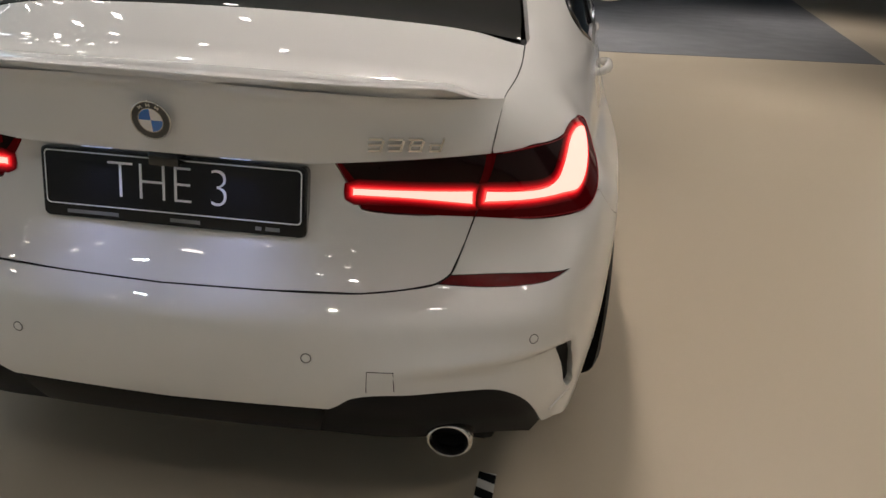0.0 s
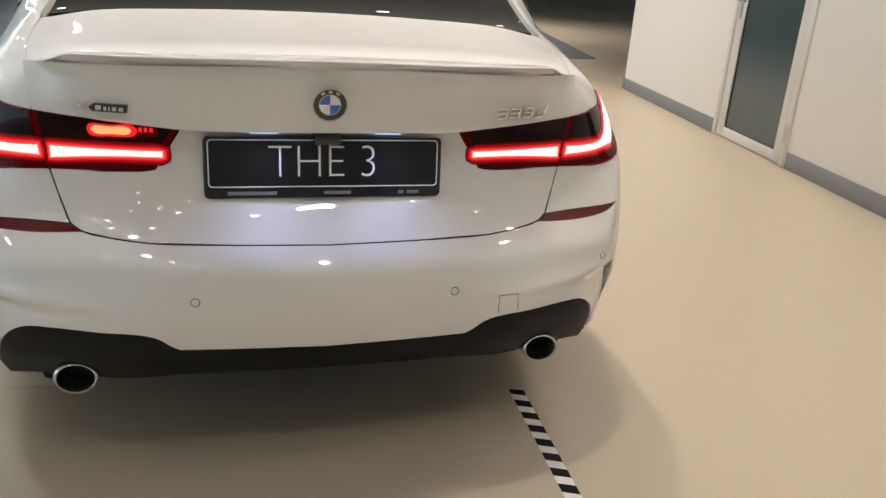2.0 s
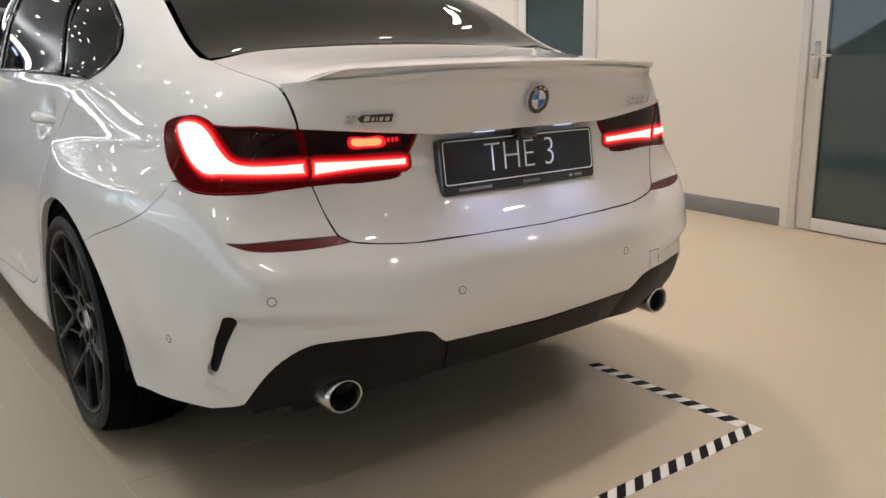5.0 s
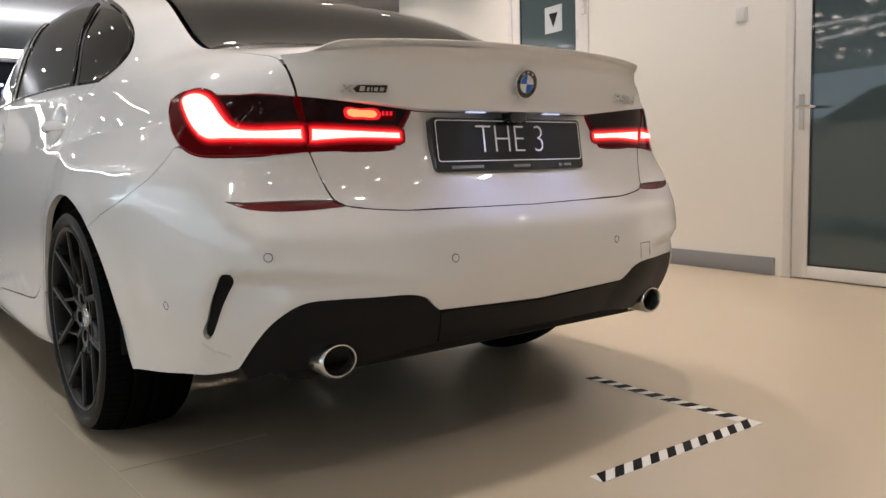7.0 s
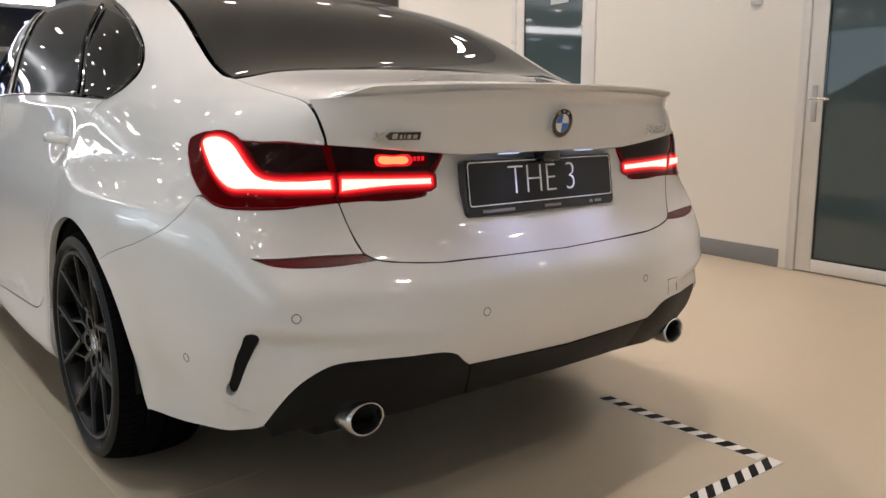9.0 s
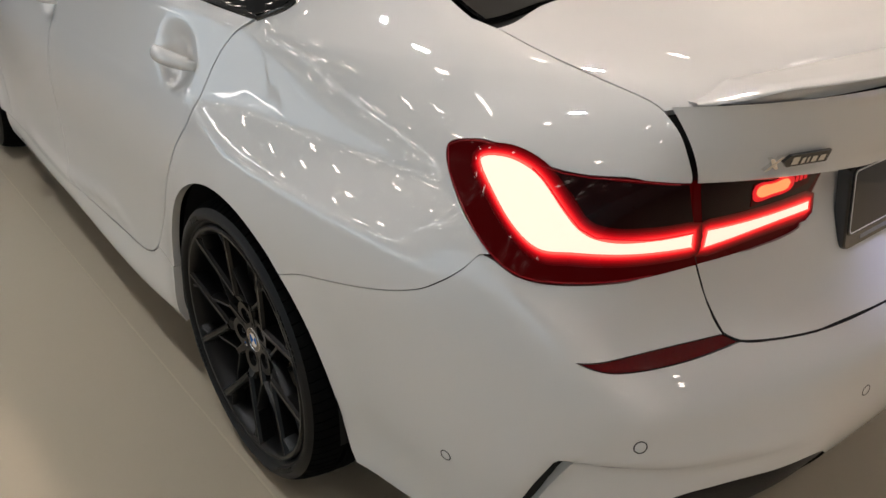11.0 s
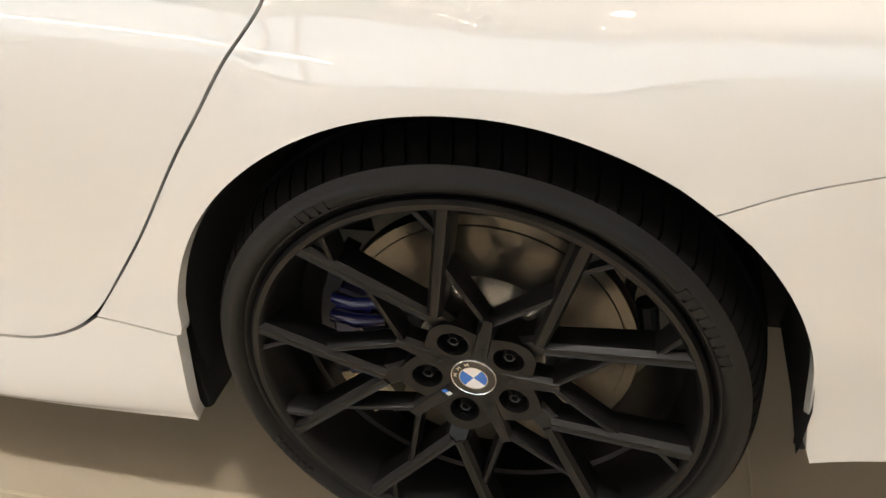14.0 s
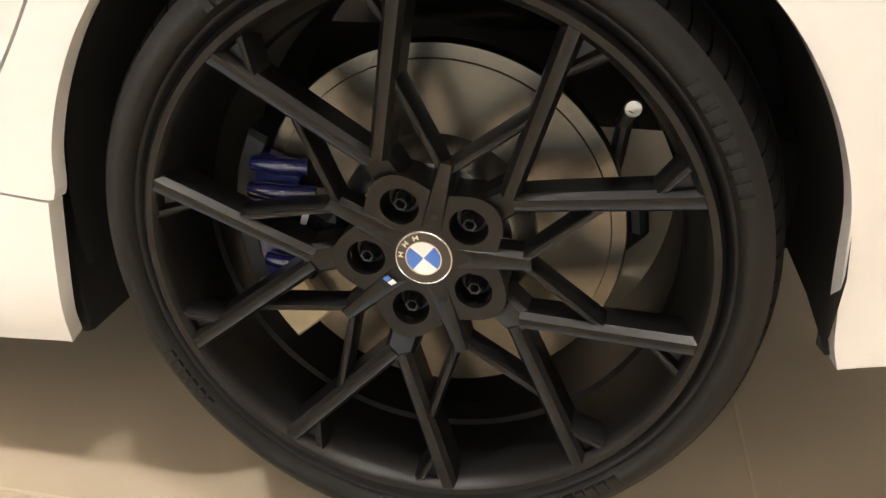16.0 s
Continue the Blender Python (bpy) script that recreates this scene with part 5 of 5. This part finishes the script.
def script_badge(X, z, bits, mat):
    m = band_frame(X, z)
    b = None
    for x0, x1, y0, y1 in bits:
        bm = bmesh.new()
        prism(bm, [(x0, y0), (x1, y0), (x1 + (y1 - y0) * 0.25, y1), (x0 + (y1 - y0) * 0.25, y1)], -0.004, 0.0025, m, bevel=0.0006)
        if b is None:
            b = part("model_badge", bm, mat, lid, "small chrome model badge, lettering not legible", smooth=0)
        else:
            part("badge_stroke", bm, mat, b, smooth=0)


figure = lambda x: [(x, x + 0.026, -0.013, -0.009), (x, x + 0.026, -0.002, 0.002), (x, x + 0.026, 0.009, 0.013), (x + 0.021, x + 0.026, -0.009, 0.009)]
script_badge(0.452, 0.948, [*figure(-0.070), *figure(-0.034), *figure(0.002), (0.002, 0.007, -0.009, 0.009), (0.040, 0.062, -0.013, -0.009), (0.040, 0.062, -0.001, 0.003), (0.040, 0.044, -0.009, 0.0), (0.058, 0.062, -0.013, 0.014)], CHROME)
m = band_frame(-0.455, 0.946)
bm = bmesh.new()
prism(bm, [(-0.030, 0.0), (-0.022, -0.0085), (0.048, -0.0085), (0.052, 0.0085), (-0.018, 0.0085)], -0.004, 0.0014, m)
drive_badge = part("model_badge", bm, GLOSS_BLACK, lid, "small dark arrow-shaped badge with light strokes", smooth=0)
for pts in ([(-0.060, -0.0085), (-0.053, -0.0085), (-0.030, 0.0085), (-0.037, 0.0085)], [(-0.055, 0.0085), (-0.048, 0.0085), (-0.036, -0.0085), (-0.043, -0.0085)]):
    bm = bmesh.new()
    prism(bm, pts, -0.004, 0.0022, m)
    part("badge_stroke", bm, CHROME, drive_badge, smooth=0)
for x0, x1, y0, y1 in ((-0.016, -0.004, -0.0055, 0.0055), (0.001, 0.007, -0.0055, 0.003), (0.011, 0.0145, -0.0055, 0.003), (0.0185, 0.0275, -0.0055, 0.003), (0.032, 0.042, -0.0055, 0.003)):
    bm = bmesh.new()
    prism(bm, [(x0, y0), (x1, y0), (x1 + (y1 - y0) * 0.2, y1), (x0 + (y1 - y0) * 0.2, y1)], 0.0014, 0.0020, m)
    part("badge_stroke", bm, CHROME, drive_badge, smooth=0)


# ---- wheels ----
TO_SIDE = Matrix(((0, 0, -1, 0), (-1, 0, 0, 0), (0, 1, 0, 0), (0, 0, 0, 1)))   # wheel plane to the left flank, outwards
HUB = (-0.885, 1.084, 0.3485)


def polar(r, deg):
    return Vector((r * math.cos(radians(deg)), r * math.sin(radians(deg))))


def face_height(r):
    return -0.010 + 0.040 * min(1.0, (r / 0.262)) ** 0.75


def bar(bm, p0, p1, w0, w1, th0, th1, n=5, sink=0.0, sink_end=None):
    """A chamfered spoke arm between two places of the wheel's face."""
    d = (p1 - p0).normalized()
    side = Vector((-d.y, d.x))
    rows = []
    for i in range(n + 1):
        t = i / n
        c, w, th = p0.lerp(p1, t), w0 + (w1 - w0) * t, th0 + (th1 - th0) * t
        h = face_height(c.length) - (sink if sink_end is None else sink + (sink_end - sink) * t)
        e = min(0.0045, w * 0.25)
        rows.append([bm.verts.new((*(c + side * a), b)) for a, b in ((-w * 0.55, h - th), (-w / 2, h - 0.007), (-w / 2 + e, h), (-w * 0.12, h - 0.0012), (w * 0.12, h - 0.0012), (w / 2 - e, h), (w / 2, h - 0.007), (w * 0.55, h - th))])
    for a, b in zip(rows, rows[1:]):
        for k in range(len(a)):
            bm.faces.new((a[k], a[(k + 1) % len(a)], b[(k + 1) % len(a)], b[k]))
    bm.faces.new(rows[0][::-1])
    bm.faces.new(rows[-1])


def punched(bm, outline, holes, height, depth, m):
    """A plate with holes and walls that run down from every edge."""
    rims = [outline, *holes]
    pts, edges = [], []
    for r in rims:
        edges += [(len(pts) + q, len(pts) + (q + 1) % len(r)) for q in range(len(r))]
        pts += r
    vs, _, fs, _, _, _ = delaunay_2d_cdt([Vector(p) for p in pts], edges, [], 0, 1e-7)
    uv = np.array([tuple(v) for v in vs])
    fs = [f for f in fs if len(f) == 3]
    cen = np.array([uv[list(f)].mean(0) for f in fs])
    keep = inside(np.array(outline), cen)
    for h in holes:
        keep &= ~inside(np.array(h), cen)
    top = [bm.verts.new(m @ Vector((x, y, height(math.hypot(x, y))))) for x, y in uv]
    for f, ok in zip(fs, keep):
        if ok:
            bm.faces.new([top[q] for q in f])
    for r in rims:
        hi = [bm.verts.new(m @ Vector((x, y, height(math.hypot(x, y))))) for x, y in r]
        lo = [bm.verts.new(m @ Vector((x, y, height(math.hypot(x, y)) - depth))) for x, y in r]
        for q in range(len(r)):
            bm.faces.new((hi[q], hi[(q + 1) % len(r)], lo[(q + 1) % len(r)], lo[q]))
    bmesh.ops.remove_doubles(bm, verts=bm.verts, dist=1e-6)
    for v in [v for v in bm.verts if not v.link_faces]:
        bm.verts.remove(v)


def make_wheel():
    M = Matrix.Translation(HUB) @ pose(0, 0, 0, 0, 0, 0.6) @ TO_SIDE @ Matrix.Scale(0.985, 4)
    T = M
    M = M @ Matrix.Diagonal((1.025, 1.025, 1.0, 1))
    bm = bmesh.new()
    lathe(bm, [(0.2685, 0.018), (0.2690, 0.026), (0.2650, 0.0305), (0.2590, 0.0295), (0.2545, 0.024), (0.2520, 0.010), (0.2470, -0.010), (0.2440, -0.06), (0.2400, -0.065), (0.2395, -0.10), (0.2430, -0.104), (0.243, -0.2), (0.262, -0.215), (0.262, -0.205), (0.250, -0.19), (0.250, 0.0)], 120, M, closed=True)
    rim = part("wheel", bm, WHEEL_BLACK, car, "satin black alloy wheel with branching spokes")
    # tyre
    bm = bmesh.new()
    side_prof = [(0.262, 0.006), (0.2780, 0.019), (0.2815, 0.0232), (0.2842, 0.0258), (0.2854, 0.0255), (0.2890, 0.0325), (0.2935, 0.0362), (0.3000, 0.0362), (0.3080, 0.0325), (0.3135, 0.0270), (0.3150, 0.0262)]
    tread_prof = [(0.3150, 0.0262), (0.3195, 0.0195), (0.3255, 0.0030), (0.3305, -0.0200), (0.3330, -0.034), (0.3270, -0.036), (0.3270, -0.046), (0.3355, -0.048), (0.339, -0.09), (0.331, -0.092), (0.331, -0.103), (0.339, -0.105), (0.338, -0.16), (0.331, -0.162), (0.331, -0.172), (0.336, -0.174), (0.331, -0.205), (0.317, -0.222), (0.30, -0.228), (0.262, -0.21)]
    blocks = 84
    stops = [(q + f, f in (0.03, 0.13)) for q in range(blocks) for f in (0.0, 0.03, 0.13, 0.16, 0.58)]
    rows = []
    for q, cut in stops:
        a = 2 * math.pi * q / blocks
        row = []
        for j, (r, h) in enumerate(tread_prof):
            lean = a + 0.012 * max(0, j - 1) * (j < 6)
            rr = r - (0.0045 if cut and 1 <= j <= 3 else 0.0)
            row.append(bm.verts.new((rr * math.cos(lean), rr * math.sin(lean), h - (0.004 if cut and j == 1 else 0.0))))
        rows.append(row)
    for a, b in zip(rows, rows[1:] + rows[:1]):
        for j in range(len(tread_prof) - 1):
            bm.faces.new((a[j], a[j + 1], b[j + 1], b[j]))
    wall_bm = bmesh.new()
    lathe(wall_bm, side_prof, 160)
    for v in wall_bm.verts:
        v.co = T @ v.co
        drop = max(0.0, HUB[2] - v.co.z) / (0.339 * 0.985)
        v.co.z -= (HUB[2] - 0.339 * 0.985) * drop ** 4
    for v in bm.verts:
        v.co = T @ v.co
        drop = max(0.0, HUB[2] - v.co.z) / (0.339 * 0.985)
        v.co.z -= (HUB[2] - 0.339 * 0.985) * drop ** 4   # the tyre settles on the floor
    tyre = part("tyre", bm, SHADED_TREAD, rim, "low-profile black tyre", smooth=40)
    part("sidewall", wall_bm, RUBBER, tyre, "black rubber sidewall", smooth=60)
    # raised marks of the sidewall
    for a0, n_, r_ in ((118, 4, 0.2955), (20, 9, 0.296), (-62, 7, 0.296), (205, 6, 0.296)):
        for i in range(n_):
            bm = bmesh.new()
            a = a0 + i * 2.6
            p, d = polar(r_, a), polar(1, a)
            s = Vector((-d.y, d.x))
            q = [p - s * 0.0045 - d * 0.006, p + s * 0.0045 - d * 0.006, p + s * 0.0045 + d * 0.006, p - s * 0.0045 + d * 0.006]
            prism(bm, [tuple(v) for v in q], 0.0330, 0.0372, T, bevel=0.0003)
            part("sidewall_mark", bm, RUBBER, tyre, smooth=0)
    # spokes
    for k in range(5):
        a = 113 + 72 * k
        bm = bmesh.new()
        J = polar(0.116, a)
        bar(bm, polar(0.074, a), J, 0.034, 0.030, 0.030, 0.034, 4, sink=0.014, sink_end=0.001)
        for s in (-1, 1):
            E = polar(0.259, a + s * 20.0)
            bar(bm, polar(0.108, a + s * 2.0), E, 0.0180, 0.0195, 0.034, 0.040)
            # gusset where the arm meets the rim
            bar(bm, polar(0.222, a + s * 17.0), polar(0.259, a + s * 12.4), 0.010, 0.013, 0.03, 0.03, 3, sink=0.004)
            prism(bm, [tuple(p) for p in (polar(0.214, a + s * 18.2), polar(0.260, a + s * 19), polar(0.260, a + s * 12.2))], 0.0, 0.016, None)
            bar(bm, polar(0.095, a + 36 + s * 1.5), polar(0.178, a + 36 + s * 20.0), 0.0118, 0.0112, 0.024, 0.026, 4, sink=0.004)
        bar(bm, polar(0.028, a + 36), polar(0.103, a + 36), 0.028, 0.019, 0.030, 0.026, 4, sink=0.002)
        bmesh.ops.transform(bm, matrix=M, verts=bm.verts)
        part("spoke", bm, WHEEL_BLACK, rim, smooth=25)
    ring = lambda r, n, c=Vector((0, 0)): [tuple(c + polar(r, 360 * q / n)) for q in range(n)]
    lobes = [tuple(polar(0.080 + 0.010 * math.cos(radians(5 * (q * 5 - 113))), q * 5)) for q in range(72)]
    bm = bmesh.new()
    punched(bm, lobes, [ring(0.0283, 40), *(ring(0.0185, 28, polar(0.057, 113 + 72 * q)) for q in range(5))], lambda r: -0.0045 + 0.11 * max(0.0, r - 0.03), 0.045, M)
    part("hub", bm, WHEEL_BLACK, rim, smooth=30)
    for k in range(5):
        a = 113 + 72 * k
        c = polar(0.057, a)
        mm = M @ Matrix.Translation((c.x, c.y, 0))
        bm = bmesh.new()
        lathe(bm, [(0.0001, -0.024), (0.0150, -0.024), (0.0172, -0.014), (0.0182, -0.0060), (0.0188, -0.0022), (0.0187, -0.0040)], 28, mm)
        part("bolt_pocket", bm, WHEEL_BLACK, rim)
        bm = bmesh.new()
        lathe(bm, [(0.0045, -0.020), (0.0048, -0.0065), (0.0068, -0.0055), (0.0078, -0.008), (0.0080, -0.020)], 6, mm)
        lathe(bm, [(0.0085, -0.0205), (0.0105, -0.017), (0.0115, -0.0205)], 20, mm)
        part("wheel_bolt", bm, DARK_METAL, rim, "dark wheel bolt")
        c = polar(0.0475, a + 36)
        bm = bmesh.new()
        lathe(bm, [(0.0001, -0.0001), (0.0030, -0.0001), (0.0040, 0.0004)], 16, M @ Matrix.Translation((c.x, c.y, face_height(0.0475) - 0.002)))
        part("drilled_mark", bm, GAP, rim)
    roundel(rim, M @ Matrix.Translation((0, 0, -0.0065)) @ pose(0, 0, 0, 0, 0, 52), 0.0285)
    bm = bmesh.new()
    c = polar(0.041, 220)
    for i, mt in enumerate((BADGE_BLUE, BADGE_WHITE)):
        bm2 = bmesh.new()
        prism(bm2, [(-0.008 + 0.006 * i, -0.003), (-0.003 + 0.006 * i, -0.003), (-0.0015 + 0.006 * i, 0.003), (-0.0065 + 0.006 * i, 0.003)], 0, 0.001, M @ Matrix.Translation((c.x, c.y, face_height(0.041) + 0.0015)) @ pose(0, 0, 0, 0, 0, -40))
        part("stripe_mark", bm2, mt, rim, smooth=0)
    bm.free()
    # brake behind the spokes
    bm = bmesh.new()
    lathe(bm, [(0.098, -0.070), (0.140, -0.0698), (0.1735, -0.070), (0.1745, -0.0722), (0.1765, -0.0722), (0.1880, -0.0725), (0.1895, -0.075), (0.1895, -0.092), (0.098, -0.092)], 96, M, closed=True)
    disc = part("brake_disc", bm, STEEL, rim, "ground steel brake disc", smooth=30)
    bm = bmesh.new()
    lathe(bm, [(0.080, -0.045), (0.086, -0.050), (0.099, -0.066), (0.103, -0.071)], 72, M)
    lathe(bm, [(0.070, -0.0445), (0.080, -0.045)], 72, M)
    part("disc_bell", bm, BELL, disc)
    bm = bmesh.new()
    prism(bm, [tuple(polar(0.145, a)) for a in np.linspace(156, 206, 9)] + [tuple(polar(0.192, a)) for a in np.linspace(206, 156, 9)], -0.066, -0.047, M, bevel=0.006)
    caliper = part("brake_caliper", bm, BLUE, rim, "blue painted brake caliper", smooth=30)
    bm = bmesh.new()
    prism(bm, [tuple(polar(0.192, a)) for a in np.linspace(152, 208, 9)] + [tuple(polar(0.212, a)) for a in np.linspace(208, 152, 9)], -0.13, -0.052, M, bevel=0.006)
    part("caliper_bridge", bm, DARK_METAL, caliper, "dark caliper bridge", smooth=30)
    for z0, x0, x1, w in ((0.067, -0.180, -0.125, 0.017), (0.038, -0.186, -0.118, 0.019), (-0.040, -0.175, -0.130, 0.016)):
        bm = bmesh.new()
        tube(bm, [M @ Vector((x0, z0, -0.045)), M @ Vector(((x0 + x1) / 2, z0 + 0.002, -0.036)), M @ Vector((x1, z0, -0.044))], w / 2, 12)
        part("caliper_rib", bm, BLUE, caliper, smooth=50)
    bm = bmesh.new()
    prism(bm, [(-0.150, -0.012), (-0.092, -0.008), (-0.092, 0.036), (-0.150, 0.038)], -0.066, -0.036, M, bevel=0.006)
    cover = part("caliper_cover", bm, GLOSS_BLACK, caliper, "black caliper cover", smooth=30)
    bm = bmesh.new()
    prism(bm, [(-0.135, 0.008), (-0.128, 0.008), (-0.124, 0.020), (-0.131, 0.020)], -0.0362, -0.0352, M)
    part("printed_mark", bm, PLATE_WHITE, cover, smooth=0)
    bm = bmesh.new()
    for a0, a1 in ((200, 222),):
        prism(bm, [tuple(polar(0.150, a)) for a in np.linspace(a0, a1, 5)] + [tuple(polar(0.205, a)) for a in np.linspace(a1, a0, 5)], -0.085, -0.045, M, bevel=0.004)
    part("caliper_bracket", bm, TAN, rim, "bare metal caliper bracket", smooth=30)
    bm = bmesh.new()
    tube(bm, [M @ Vector((0.181, 0.133, -0.090)), M @ Vector((0.176, 0.122, -0.096)), M @ Vector((0.173, 0.115, -0.100))], 0.0068, 12)
    lathe(bm, [(0.0001, 0.0035), (0.0078, 0.003), (0.0085, -0.003), (0.006, -0.005)], 16, M @ Matrix.Translation((0.181, 0.133, -0.088)))
    part("link_bolt", bm, BRUSHED, rim, "bright metal link bolt")
    bm = bmesh.new()
    tube(bm, [M @ Vector((0.176, 0.120, -0.104)), M @ Vector((0.170, 0.06, -0.118)), M @ Vector((0.175, -0.03, -0.12))], 0.008, 10)
    tube(bm, [M @ Vector((0.192, 0.045, -0.125)), M @ Vector((0.200, -0.005, -0.125)), M @ Vector((0.17, -0.045, -0.13)), M @ Vector((0.05, -0.06, -0.14))], 0.014, 10)
    part("suspension_link", bm, DARK_METAL, rim, "black suspension link")
    bm = bmesh.new()
    tube(bm, [M @ Vector((0, 0, -0.05)), M @ Vector((0, 0, -0.30))], 0.045, 20)
    part("wheel_carrier", bm, DARK_METAL, rim)
    return rim


wheel = make_wheel()
turn = Matrix.Translation(Vector(HUB)) @ Matrix.Rotation(math.pi, 4, "Z") @ Matrix.Translation(-Vector(HUB))
copy_thing(wheel, Matrix.Translation((-2 * HUB[0], 0, 0)) @ turn)
copy_thing(wheel, Matrix.Translation((0, 2.851, 0)))
copy_thing(wheel, Matrix.Translation((-2 * HUB[0], 2.851, 0)) @ turn)
